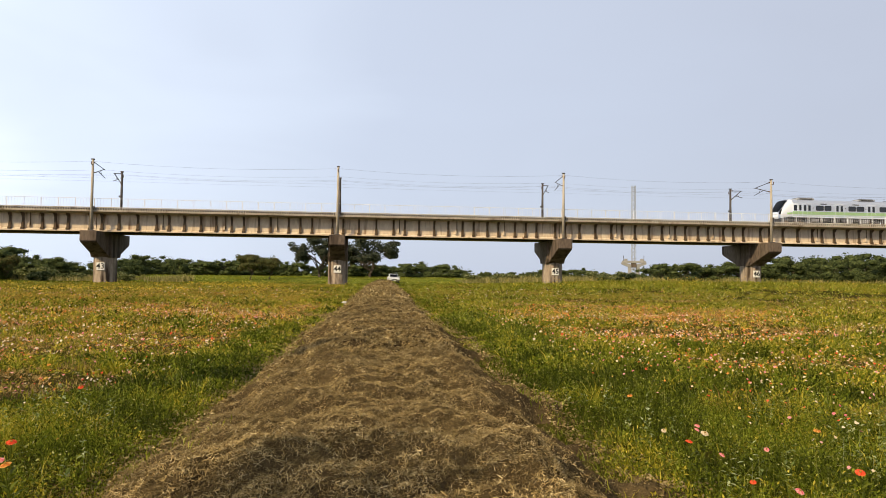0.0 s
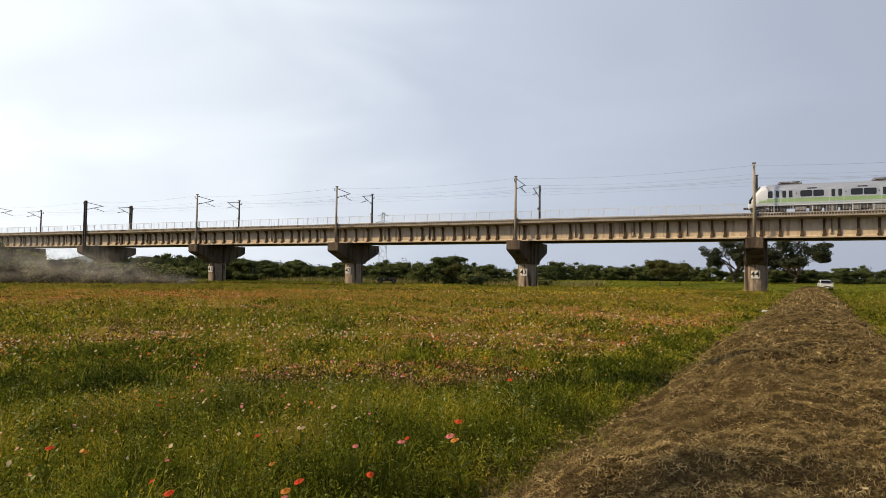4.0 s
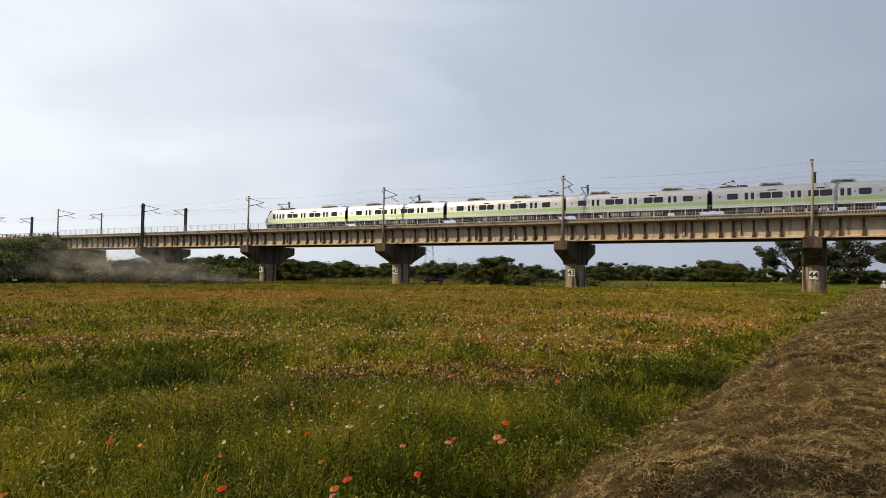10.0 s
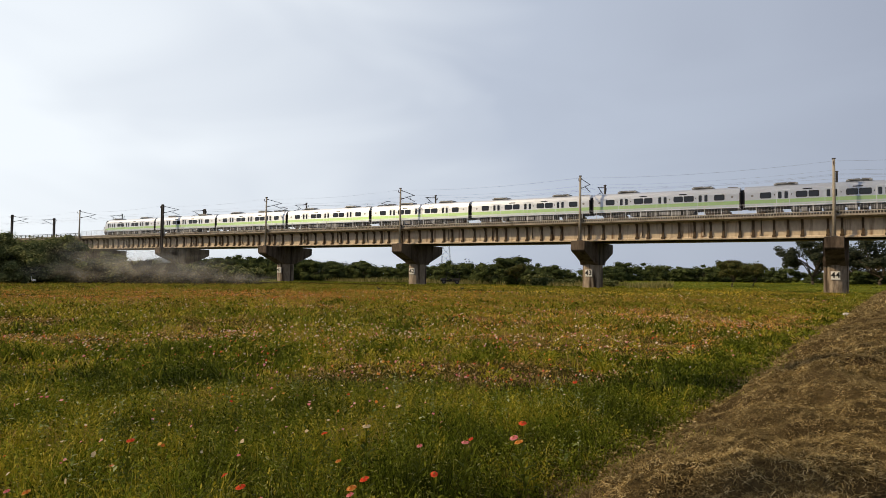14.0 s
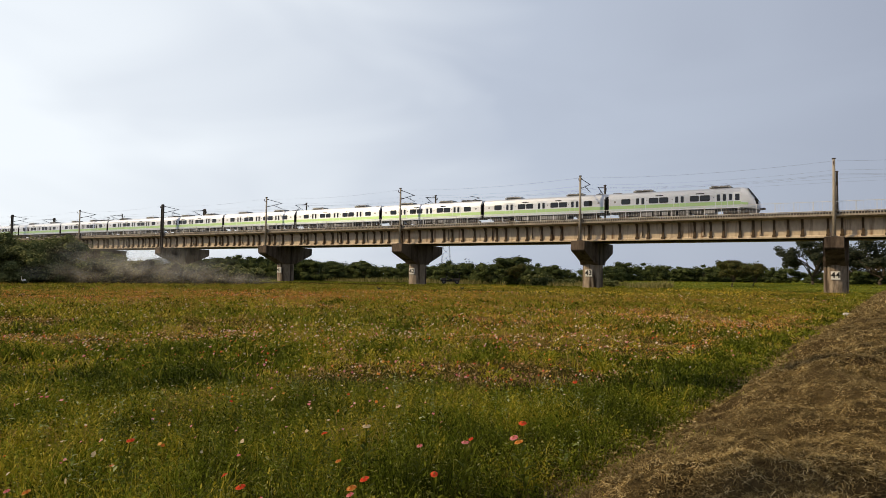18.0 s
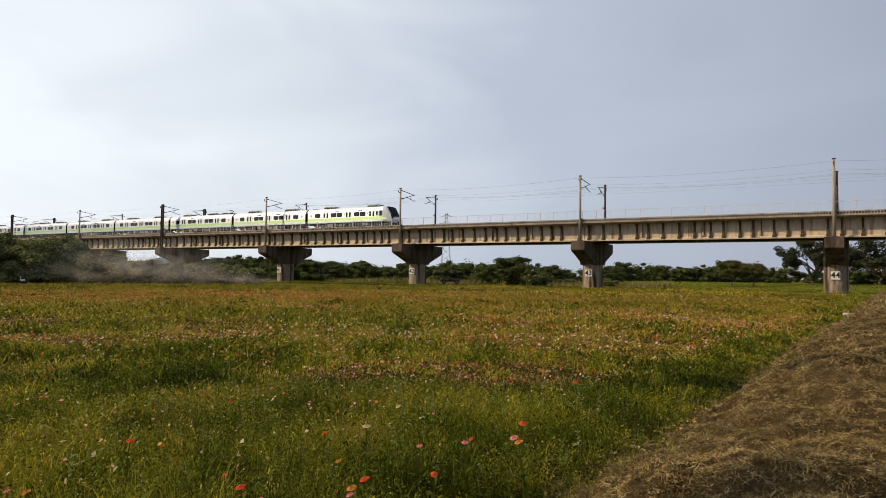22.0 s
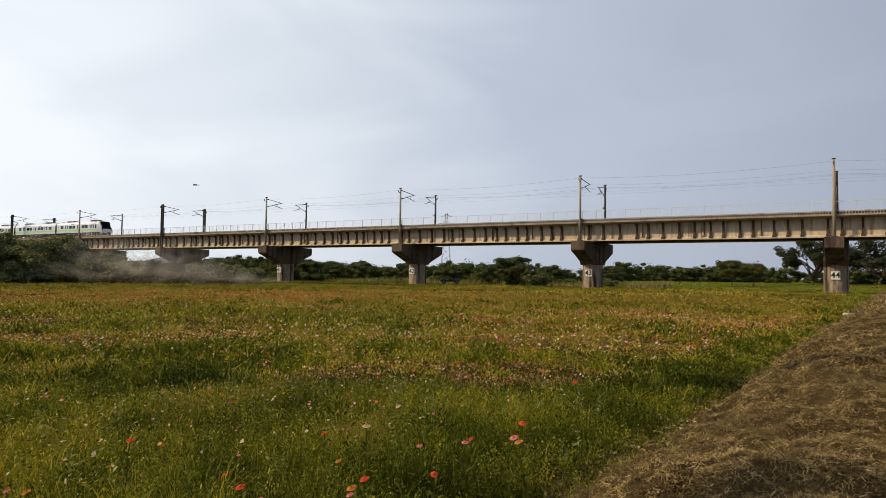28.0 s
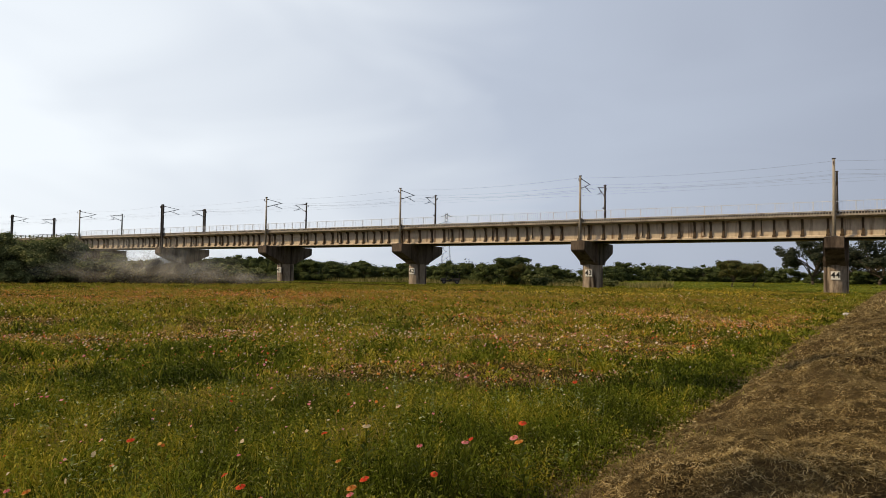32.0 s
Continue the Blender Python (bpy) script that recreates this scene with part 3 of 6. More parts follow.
def make_mast(fat, far):
    """A catenary mast about its foot, top at 9.1 m; its bracket reaches to +y."""
    top = 9.1 if not far else 6.55
    root = thing("catenary_mast", ("dark riveted steel channel" if fat else "slender weathered concrete") + " overhead line mast with a bracket arm", "mast", group="overhead line masts")
    if fat:
        post = part("post", boxes((-0.30, -0.19, -0.2, 0.2, 0, top), (0.19, 0.30, -0.2, 0.2, 0, top)), "dark_steel", root)
        bm = bmesh.new()
        for i in range(int(top / 0.5)):
            z = 0.1 + i * 0.5
            tube(bm, (-0.2, -0.17, z), (0.2, -0.17, z + 0.45), 0.04, seg=5)
            box(bm, -0.2, 0.2, 0.1, 0.16, z, z + 0.22)
        part("lacing", bm, "dark_steel", post)
    else:
        part("post", tubes(((0, 0, 0), (0, 0, top), 0.20, 0.135), seg=12), "mast_c" if not far else "dark_steel", root, smooth=True)
    part("foot_plate", boxes((-0.34, 0.34, -0.34, 0.34, -0.03, 0.10), bevel=0.02), "dark_steel", root)
    part("head", boxes((-0.2, 0.2, -0.14, 0.14, top - 0.02, top + 0.12), bevel=0.02), "dark_steel", root)
    t, L = top, (3.4 if far else 4.25)
    part("top_tube", tubes(((0, 0.1, t - 0.25), (0, L - 0.15, t - 0.68), 0.05), seg=6), "dark_steel", root)
    part("stay_tube", tubes(((0, 0.1, t - 1.75), (0, L - 0.3, t - 0.66), 0.055), seg=6), "dark_steel", root)
    part("steady_arm", tubes(((0, L * 0.45, t - 1.27), (0, L, t - 1.75), 0.045), seg=6), "dark_steel", root)
    part("steady_stay", tubes(((0, L * 0.62, t - 1.05), (0, L * 0.72, t - 1.55), 0.03), seg=5), "dark_steel", root)
    for z in (t - 0.25, t - 1.75):
        part("insulator", tubes(((0, 0.14, z), (0, 0.62, z + (0.2 if z < t - 1 else -0.07)), 0.085), seg=8), "insulator", root)
    part("feeder_bracket", boxes((-0.03, 0.03, -0.62, 0.0, t - 0.72, t - 0.64)), "dark_steel", root)
    part("feeder_insulator", tubes(((0, -0.55, t - 0.66), (0, -0.55, t - 0.34), 0.06), seg=8), "insulator", root)
    part("ground_box", boxes((0.12, 0.36, -0.1, 0.1, 2.9, 3.15), bevel=0.02), "dark_steel", root)
    return root


def make_wire(name, y, z, sag, label, r):
    """One line strung from mast to mast, hanging a little between them."""
    bm = bmesh.new()
    ns = sorted(PIERS)
    for n in ns[:-1]:
        x0 = PIERS[n]
        prev = None
        for k in range(9):
            u = k / 8
            p = Vector((x0 + u * SPAN, y, z - 4 * sag * u * (1 - u)))
            if prev is not None:
                tube(bm, prev, p, r, seg=4, caps=False)
            prev = p
    tagged(part(name, bm, "wire"), label, "wire", group="overhead lines")


def build_viaduct():
    pier, first = make_pier(), True
    for n, x in PIERS.items():
        p = pier if first else copy_thing(pier, pose(x, MID, 0))
        p.matrix_basis = pose(x, MID, 0)
        first = False
    for p in [o for o in scene.objects if o.name.startswith("bridge_pier")]:
        number_board(p, round((p.location.x + 2.7) / SPAN) + 44)
    span = make_span()
    fence_a, fence_b, old = make_fence(True), make_fence(False), make_old_rail()
    used = set()

    def put(ob, x):
        m = pose(x, MID, 0)
        if ob in used:
            copy_thing(ob, m)
        else:
            ob.matrix_basis = m; used.add(ob)

    for n, x in list(PIERS.items())[:-1]:
        put(span, x)
        put(old if n < 39 else (fence_a if n in (42, 43, 44) else fence_b), x)
    kinds = {(f, g): make_mast(f, g) for f in (False, True) for g in (False, True)}
    for n, x in PIERS.items():
        for far in (False, True):
            m = pose(x, FAR, DECK - 0.12, 0, 0, 180) if far else pose(x, NEAR, 7.02)
            k = kinds[(n in (38, 40, 36), far)]
            if k in used:
                copy_thing(k, m)
            else:
                k.matrix_basis = m; used.add(k)
    for nm, y, z, sag, lab, r in (("contact_wire", NEAR + 4.25, 14.36, 0.05, "contact wire over the near track", 0.006), ("messenger_wire", NEAR + 4.1, 15.42, 0.45, "sagging messenger wire over the near track", 0.007),
                                  ("contact_wire", FAR - 3.4, 14.36, 0.05, "contact wire over the far track", 0.006), ("messenger_wire", FAR - 3.25, 15.42, 0.45, "sagging messenger wire over the far track", 0.007),
                                  ("feeder_wire", NEAR - 0.55, 15.82, 0.5, "feeder wire along the mast tops", 0.008), ("feeder_wire", FAR + 0.55, 15.82, 0.5, "feeder wire along the far mast tops", 0.008)):
        make_wire(nm, y, z, sag, lab, r)


build_viaduct()

# ------------------------------------------------------------ the train
CAR = 19.87
HALF = 1.45
RAIL = DECK + 0.34
LEN = 19.36


def side_profile(inset=0.0):
    """Cross-section of the body, y and z over the rail, all round."""
    h, b, t = HALF - inset, 0.98 + inset, 3.72 - inset
    right = [(h - 0.10, b), (h, b + 0.12), (h, 2.75), (h - 0.06, 3.10), (h - 0.22, 3.42), (h - 0.55, 3.62), (0.45, t)]
    return right + [(-y, z) for y, z in right[::-1]]


def rounded_panel(x0, x1, z0, z1, y, r=0.12, thick=0.02):
    """An upright panel with round corners whose face is at y, facing outward."""
    pts = []
    for cx, cz, a0 in ((x1 - r, z1 - r, 0), (x0 + r, z1 - r, 90), (x0 + r, z0 + r, 180), (x1 - r, z0 + r, 270)):
        for k in range(4):
            a = radians(a0 + k * 30)
            pts.append((cx + r * math.cos(a), cz + r * math.sin(a)))
    s = 1 if y > 0 else -1
    return extrude_outline(pts, "y", y - s * thick, y)


def door(root, x, s, single=False):
    """A sliding door with two leaves, lighter than the side around it."""
    w, y = (0.42 if single else 0.70), s * (HALF + 0.012)
    d = part("door", rounded_panel(x - w - 0.06, x + w + 0.06, 1.06, 3.02, s * (HALF + 0.006), 0.05, 0.03), "train_white", root, "pale sliding door with dark windows")
    leaves = ((x - w, x + w),) if single else ((x - w, x - 0.012), (x + 0.012, x + w))
    for a, b in leaves:
        leaf = part("leaf", rounded_panel(a, b, 1.08, 2.98, y, 0.04, 0.02), "steel" if not single else "train_white", d)
        c, hw = (a + b) / 2, (b - a) / 2 - 0.15
        part("pane", rounded_panel(c - hw, c + hw, 1.95, 2.80, y + s * 0.006, 0.09, 0.02), "glass", leaf)
        for z0, z1, mt in ((1.14, 1.42, "lime_pale"), (1.42, 1.86, "lime")):
            part("band", rounded_panel(a, b, z0, z1, y + s * 0.004, 0.005, 0.01), mt, leaf)


def window(root, x0, x1, s):
    f = part("window", rounded_panel(x0 - 0.05, x1 + 0.05, 2.02, 2.78, s * (HALF + 0.006), 0.16, 0.03), "rubber", root)
    part("pane", rounded_panel(x0, x1, 2.07, 2.73, s * (HALF + 0.013), 0.13, 0.02), "glass", f)


def roof_unit(root, x, mat="roof_grey"):
    u = part("air_conditioner", boxes((x - 1.35, x + 1.35, -0.85, 0.85, 3.70, 3.92), bevel=0.06), mat, root, "grey roof air conditioner")
    part("cover", boxes((x - 1.15, x + 0.1, -0.72, 0.72, 3.925, 4.02), (x + 0.25, x + 1.15, -0.72, 0.72, 3.925, 4.02), bevel=0.04), "under", u)
    for s in (-1, 1):
        part("louvre", boxes((x - 1.0, x + 1.0, s * 0.855 - 0.01, s * 0.855 + 0.01, 3.74, 3.86)), "rubber", u)


def bogie(root, x):
    b = part("bogie", boxes((x - 1.5, x + 1.5, -1.12, -0.98, 0.42, 0.66), (x - 1.5, x + 1.5, 0.98, 1.12, 0.42, 0.66), (x - 0.2, x + 0.2, -1.05, 1.05, 0.45, 0.72), bevel=0.03), "under", root)
    for wx in (x - 1.05, x + 1.05):
        for s in (-1, 1):
            part("wheel", tubes(((wx, s * 0.62, 0.43), (wx, s * 0.76, 0.43), 0.43), seg=20), "rail", b)
            part("axle_box", boxes((wx - 0.17, wx + 0.17, s * 1.0 - 0.16 * (s < 0), s * 1.0 + 0.16 * (s > 0), 0.3, 0.6), bevel=0.03), "under", b)
    for s in (-1, 1):
        part("air_spring", tubes(((x, s * 1.0, 0.66), (x, s * 1.0, 0.95), 0.24), seg=12), "rubber", b)


def pantograph(root, x):
    p = part("pantograph", boxes((x - 0.9, x + 0.9, -0.6, -0.5, 3.78, 3.88), (x - 0.9, x + 0.9, 0.5, 0.6, 3.78, 3.88), (x - 0.95, x - 0.8, -0.6, 0.6, 3.76, 3.9), (x + 0.8, x + 0.95, -0.6, 0.6, 3.76, 3.9)), "dark_steel", root, "dark raised pantograph")
    part("lower_arm", tubes(((x - 0.7, 0, 3.9), (x + 0.75, 0, 4.25), 0.05), seg=6), "dark_steel", p)
    part("upper_arm", tubes(((x + 0.75, 0, 4.25), (x - 0.6, 0, 4.55), 0.035), seg=6), "dark_steel", p)
    part("collector", boxes((x - 0.75, x - 0.45, -0.75, 0.75, 4.53, 4.58), bevel=0.02), "dark_steel", p)
    for i in (-0.7, 0.0, 0.7):
        part("insulator", tubes(((x + i, 0.55, 3.68), (x + i, 0.55, 3.80), 0.07), seg=8), "insulator", p)


def make_car(kind):
    """A car about its middle at rail height, long axis x. kind: plain, power, head (nose to -x)."""
    head = kind == "head"
    words = {"plain": "stainless steel train car with a lime green band", "power": "stainless steel train car with a raised pantograph", "head": "train end car with a raked white nose and black mask"}
    root = thing("train_car", words[kind], "train car", group="cars of the train")
    h = LEN / 2
    x0 = -h + (2.15 if head else 0)
    part("body", extrude_outline(side_profile(), "x", x0, h), "steel", root, "brushed stainless steel body", smooth=False)
    for s in (-1, 1):
        y = s * (HALF + 0.004)
        a = x0 + 0.02
        part("green_band", rounded_panel(a, h - 0.02, 1.42, 1.86, y, 0.005, 0.01), "lime", root)
        part("pale_band", rounded_panel(a, h - 0.02, 1.14, 1.42, y, 0.005, 0.01), "lime_pale", root)
        part("skirt", rounded_panel(a, h - 0.02, 1.00, 1.135, y, 0.005, 0.01), "train_white", root)
        wins = [(-3.80, -2.62), (-2.42, -1.38), (1.50, 2.62), (2.82, 4.00), (6.62, 7.80)]
        doors = [-5.25, 0.0, 5.22]
        if not head:
            wins.append((-7.80, -6.62))
        for a, b in wins:
            window(root, a, b, s)
        for x in doors:
            door(root, x, s)
        if head:
            door(root, -7.15, s, True)
            part("cab_window", rounded_panel(-6.52, -6.18, 2.0, 2.82, s * (HALF + 0.012), 0.12, 0.02), "glass", root)
        for x in (-2.6, 2.65):
            part("display", rounded_panel(x - 0.5, x + 0.5, 2.96, 3.09, s * (HALF - 0.02), 0.02, 0.02), "black", root)
        for x in ((8.75,) if head else (-8.75, 8.75)):
            part("emblem", rounded_panel(x - 0.16, x + 0.16, 2.25, 2.55, y, 0.15, 0.01), "under_light", root, "small round grey emblem")
        for x in (-4.3, -0.9 - 5.3, 0.95, 4.3):
            part("door_lamp", rounded_panel(x - 0.05, x + 0.05, 2.35, 2.5, y, 0.04, 0.01), "black", root)
    part("roof_rib", boxes((x0 + 0.3, h - 0.2, -0.95, -0.90, 3.52, 3.56), (x0 + 0.3, h - 0.2, 0.90, 0.95, 3.52, 3.56)), "under_light", root)
    if kind == "power":
        roof_unit(root, -5.0); roof_unit(root, 2.8); pantograph(root, 7.9)
        part("roof_gear", boxes((5.6, 6.4, -0.6, 0.6, 3.7, 3.95), (6.6, 6.8, -0.5, 0.5, 3.7, 4.0), bevel=0.03), "dark_steel", root)
    else:
        roof_unit(root, -5.0); roof_unit(root, 5.0)
    part("end_aerial", boxes((h - 1.6, h - 0.4, -0.5, 0.5, 3.70, 3.80), bevel=0.03), "under", root)
    # underfloor
    rng = random.Random({"plain": 3, "power": 8, "head": 5}[kind])
    part("underframe", boxes((x0 + 0.2, h - 0.1, -1.15, 1.15, 0.82, 0.99)), "under", root)
    x = -4.4
    while x < 4.3:
        w = rng.uniform(0.7, 1.5)
        part("equipment_box", boxes((x, x + w, -1.28, 1.28, rng.uniform(0.28, 0.42), 0.83), bevel=0.04), rng.choice(("under", "under", "under_light")), root)
        x += w + rng.uniform(0.15, 0.4)
    for x in (-6.85, 6.85):
        bogie(root, x)
    part("gangway", extrude_outline([(-0.95, 0.9), (0.95, 0.9), (0.95, 3.1), (0.7, 3.3), (-0.7, 3.3), (-0.95, 3.1)], "x", h, h + 0.255), "rubber", root, "black folded gangway bellows")
    if not head:
        part("gangway", extrude_outline([(-0.95, 0.9), (0.95, 0.9), (0.95, 3.1), (0.7, 3.3), (-0.7, 3.3), (-0.95, 3.1)], "x", -h - 0.255, -h), "rubber", root, "black folded gangway bellows")
    for sgn in ((1,) if head else (-1, 1)):
        part("end_frame", boxes((sgn * (h - 0.004) - 0.06, sgn * (h - 0.004) + 0.06, -HALF - 0.008, HALF + 0.008, 1.0, 2.9)), "rubber", root)
    if head:
        make_nose(root, x0)
    return root


def make_nose(root, x0):
    """The raked cab end, lofted from the body's section forward to -x."""
    base = side_profile()
    steps = [(0.0, 1.0, 0.98, 3.72), (0.75, 0.985, 0.95, 3.55), (1.10, 0.95, 0.90, 3.10), (1.45, 0.90, 0.85, 2.60), (1.76, 0.84, 0.80, 2.15), (2.03, 0.78, 0.74, 1.78), (2.14, 0.64, 0.72, 1.40)]
    bm = bmesh.new()
    rings = []
    for d, w, b, t in steps:
        rings.append([bm.verts.new((x0 - d, y * w, b + (z - 0.98) / (3.72 - 0.98) * (t - b))) for y, z in base])
    n = len(base)
    for a, b in zip(rings, rings[1:]):
        for i in range(n):
            bm.faces.new((a[i], a[(i + 1) % n], b[(i + 1) % n], b[i]))
    bm.faces.new(rings[-1])
    bmesh.ops.recalc_face_normals(bm, faces=bm.faces)
    nose = part("nose", bm, "train_white", root, "white moulded cab nose", smooth=True)
    # black mask with the windscreen, laid just over the shell
    bm = bmesh.new()
    rows = []
    for d, w, b, t in steps[1:6]:
        rows.append([bm.verts.new((x0 - d - 0.06, f * HALF * w * 0.86, t + 0.03 - 0.10 * abs(f) ** 3)) for f in (-1, -0.6, -0.2, 0.2, 0.6, 1)])
    for a, b in zip(rows, rows[1:]):
        for i in range(5):
            bm.faces.new((a[i], a[i + 1], b[i + 1], b[i]))
    bmesh.ops.solidify(bm, geom=list(bm.faces), thickness=0.05)
    part("windscreen_mask", bm, "black", nose, "black windscreen mask")
    for s in (-1, 1):
        part("side_mask", extrude_outline([(x0 - 1.66, 2.22), (x0 - 1.86, 1.92), (x0 - 2.03, 1.58), (x0 - 2.06, 1.36), (x0 - 1.86, 1.30), (x0 - 1.72, 1.55), (x0 - 1.60, 1.9)], "y", s * HALF * 0.72, s * (HALF * 0.72 + 0.17)), "black", nose)
        part("headlamp", boxes((x0 - 2.03, x0 - 1.85, s * 0.78 - 0.16, s * 0.78 + 0.16, 1.60, 1.74), bevel=0.03), "lamp_clear", nose)
        part("tail_lamp", boxes((x0 - 2.09, x0 - 1.95, s * 0.62 - 0.1, s * 0.62 + 0.1, 1.42, 1.52), bevel=0.02), "lamp_red", nose)
        part("nose_band", extrude_outline([(x0 + 0.02, 1.42), (x0 + 0.02, 1.72), (x0 - 0.9, 1.62), (x0 - 0.9, 1.36)], "y", s * (HALF * 0.965), s * (HALF + 0.006)), "lime", nose)
    part("snow_plough", extrude_outline([(x0 - 2.0, 0.72), (x0 - 1.8, 0.28), (x0 - 1.2, 0.28), (x0 - 0.4, 0.85), (x0 - 0.4, 0.98), (x0 - 2.0, 0.80)], "y", -1.0, 1.0), "under", nose)
    part("coupler", boxes((x0 - 2.75, x0 - 1.9, -0.13, 0.13, 0.72, 0.98), bevel=0.04), "dark_steel", nose)


def train_x(t):
    """Where the train's front stands at t seconds; it slows a little on the bridge."""
    return -3.976818e-06 * t ** 5 + 0.000378184 * t ** 4 - 0.01413635 * t ** 3 + 0.277608 * t ** 2 - 17.26642 * t ** 1 + 61.6176


TRAIN = []


def build_train():
    plain_car, power, head = make_car("plain"), make_car("power"), make_car("head")
    used = set()
    for i in range(10):
        proto = head if i in (0, 9) else (power if i in (2, 4, 7) else plain_car)
        off = CAR * i + LEN / 2 + 0.35
        turn = 180 if i in (9, 4) else 0
        m = pose(train_x(0) + off, NEAR + 3.52, RAIL, 0, 0, turn)
        if proto in used:
            c = copy_thing(proto, m)
        else:
            c = proto; c.matrix_basis = m; used.add(proto)
        TRAIN.append((c, off, turn))


build_train()

# ------------------------------------------------------------ trees and shrubs
def leaf_cloud(rng, centres, radii, count, size, flat=0.75, hollow=0.55):
    """Leaves as small bent quads on and in a heap of round clumps."""
    centres, radii = np.array(centres), np.array(radii)
    pick = rng.choice(len(centres), count, p=radii ** 2 / (radii ** 2).sum())
    d = rng.normal(size=(count, 3)); d /= np.linalg.norm(d, axis=1)[:, None]
    rr = radii[pick] * rng.uniform(hollow, 1.0, count) ** 0.5
    pos = centres[pick] + d * rr[:, None] * np.array([1, 1, flat])
    face = d + rng.normal(size=(count, 3)) * 0.42 + np.array([0, 0, 0.15])
    a = np.cross(face, rng.normal(size=(count, 3))); a /= np.linalg.norm(a, axis=1)[:, None]
    b = np.cross(face, a); b /= np.linalg.norm(b, axis=1)[:, None]
    s = size * rng.uniform(0.55, 1.35, count)[:, None]
    V = np.stack([pos - a * s, pos + b * s * 0.55, pos + a * s, pos - b * s * 0.55], 1).reshape(-1, 3)
    F = np.arange(count * 4).reshape(-1, 4)
    return raw_mesh("leaves", V, F)


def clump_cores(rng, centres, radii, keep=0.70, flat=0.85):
    """The dense inside of a crown: solid lumpy heaps below the outer leaves, dark for its inner shade."""
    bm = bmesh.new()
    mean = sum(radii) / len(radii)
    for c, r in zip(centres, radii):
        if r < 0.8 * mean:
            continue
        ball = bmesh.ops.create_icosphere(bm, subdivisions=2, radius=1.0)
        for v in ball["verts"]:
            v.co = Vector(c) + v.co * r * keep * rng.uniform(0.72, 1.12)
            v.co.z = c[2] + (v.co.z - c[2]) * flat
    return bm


def make_tree(seed, h, w, mat, label, count=2600, size=0.30, bare=0.28, airy=False, inner="leaves_inner"):
    """A broad tree of height h and crown width w about its foot."""
    rng = np.random.default_rng(seed)
    root = thing("tree", label, "tree", group="trees behind the bridge")
    bm = bmesh.new()
    pts = [Vector((0, 0, -0.3))]
    for k in range(1, 4):
        pts.append(Vector((rng.normal() * 0.05 * h * k / 3, rng.normal() * 0.05 * h * k / 3, h * (bare + 0.12) * k / 3)))
    r = 0.026 * h
    for a, b, k in zip(pts, pts[1:], range(3)):
        tube(bm, a, b, r * (1 - 0.2 * k), r * (0.8 - 0.2 * k), seg=7)
    part("trunk", bm, "bark", root, smooth=True)
    n = 11 if not airy else 18
    centres, radii = [], []
    for k in range(n):
        ang = k * 2.4 + rng.uniform(-0.4, 0.4)
        reach = w * 0.5 * rng.uniform(0.35, 0.78)
        tip = Vector((math.cos(ang) * reach, math.sin(ang) * reach, h * rng.uniform(0.16 if bare < 0.05 else bare + 0.25, 0.80 if bare < 0.05 else 0.86)))
        bm = bmesh.new()
        midp = pts[-1].lerp(tip, 0.5) + Vector((0, 0, 0.04 * h))
        tube(bm, pts[-2 + k % 2], midp, r * 0.42, r * 0.28, seg=5)
        tube(bm, midp, tip, r * 0.28, r * 0.1, seg=5)
        part("limb", bm, "bark", root)
        rad = w * (0.085 if airy else 0.155) * rng.uniform(0.75, 1.4)
        centres.append(tip + Vector((0, 0, -0.25 * rad))); radii.append(rad)
        for q in range(2):
            off = Vector(rng.normal(size=3)) * rad * 0.45
            centres.append(tip + off); radii.append(rad * rng.uniform(0.45, 0.8))
    centres.append(Vector((0, 0, h * 0.70))); radii.append(w * 0.22)
    if bare < 0.05:
        for k in range(9):
            ang = k * 0.7 + rng.uniform(-0.3, 0.3)
            reach = w * rng.uniform(0.22, 0.40)
            centres.append(Vector((math.cos(ang) * reach, math.sin(ang) * reach, h * rng.uniform(0.10, 0.24)))); radii.append(w * rng.uniform(0.13, 0.19))
    zt = max(c.z + q * 0.75 for c, q in zip(centres, radii))
    for c in centres:
        c.z = min(c.z, c.z - (zt - h) * (c.z / zt))
    crown = leaf_cloud(rng, [tuple(c) for c in centres], radii, count, size, hollow=0.25 if airy else 0.35)
    part("crown", crown, mat, root)
    if not airy:
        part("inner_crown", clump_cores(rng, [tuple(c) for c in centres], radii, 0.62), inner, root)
    return root


def make_shrub(seed, h, w, mat, label, count=1000, size=0.2):
    rng = np.random.default_rng(seed)
    root = thing("shrub", label, "shrub", group="shrubs along the field")
    for k in range(3):
        a = k * 2.1
        part("stem", tubes(((0, 0, -0.2), (math.cos(a) * w * 0.25, math.sin(a) * w * 0.25, h * 0.6), 0.05, 0.02), seg=5), "bark", root)
    cs = [(rng.uniform(-0.32, 0.32) * w, rng.uniform(-0.32, 0.32) * w, h * rng.uniform(0.2, 0.72)) for _ in range(9)]
    rs = [h * rng.uniform(0.2, 0.32) for _ in cs]
    part("foliage", leaf_cloud(rng, cs, rs, count, size), mat, root)
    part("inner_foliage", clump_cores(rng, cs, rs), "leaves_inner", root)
    return root


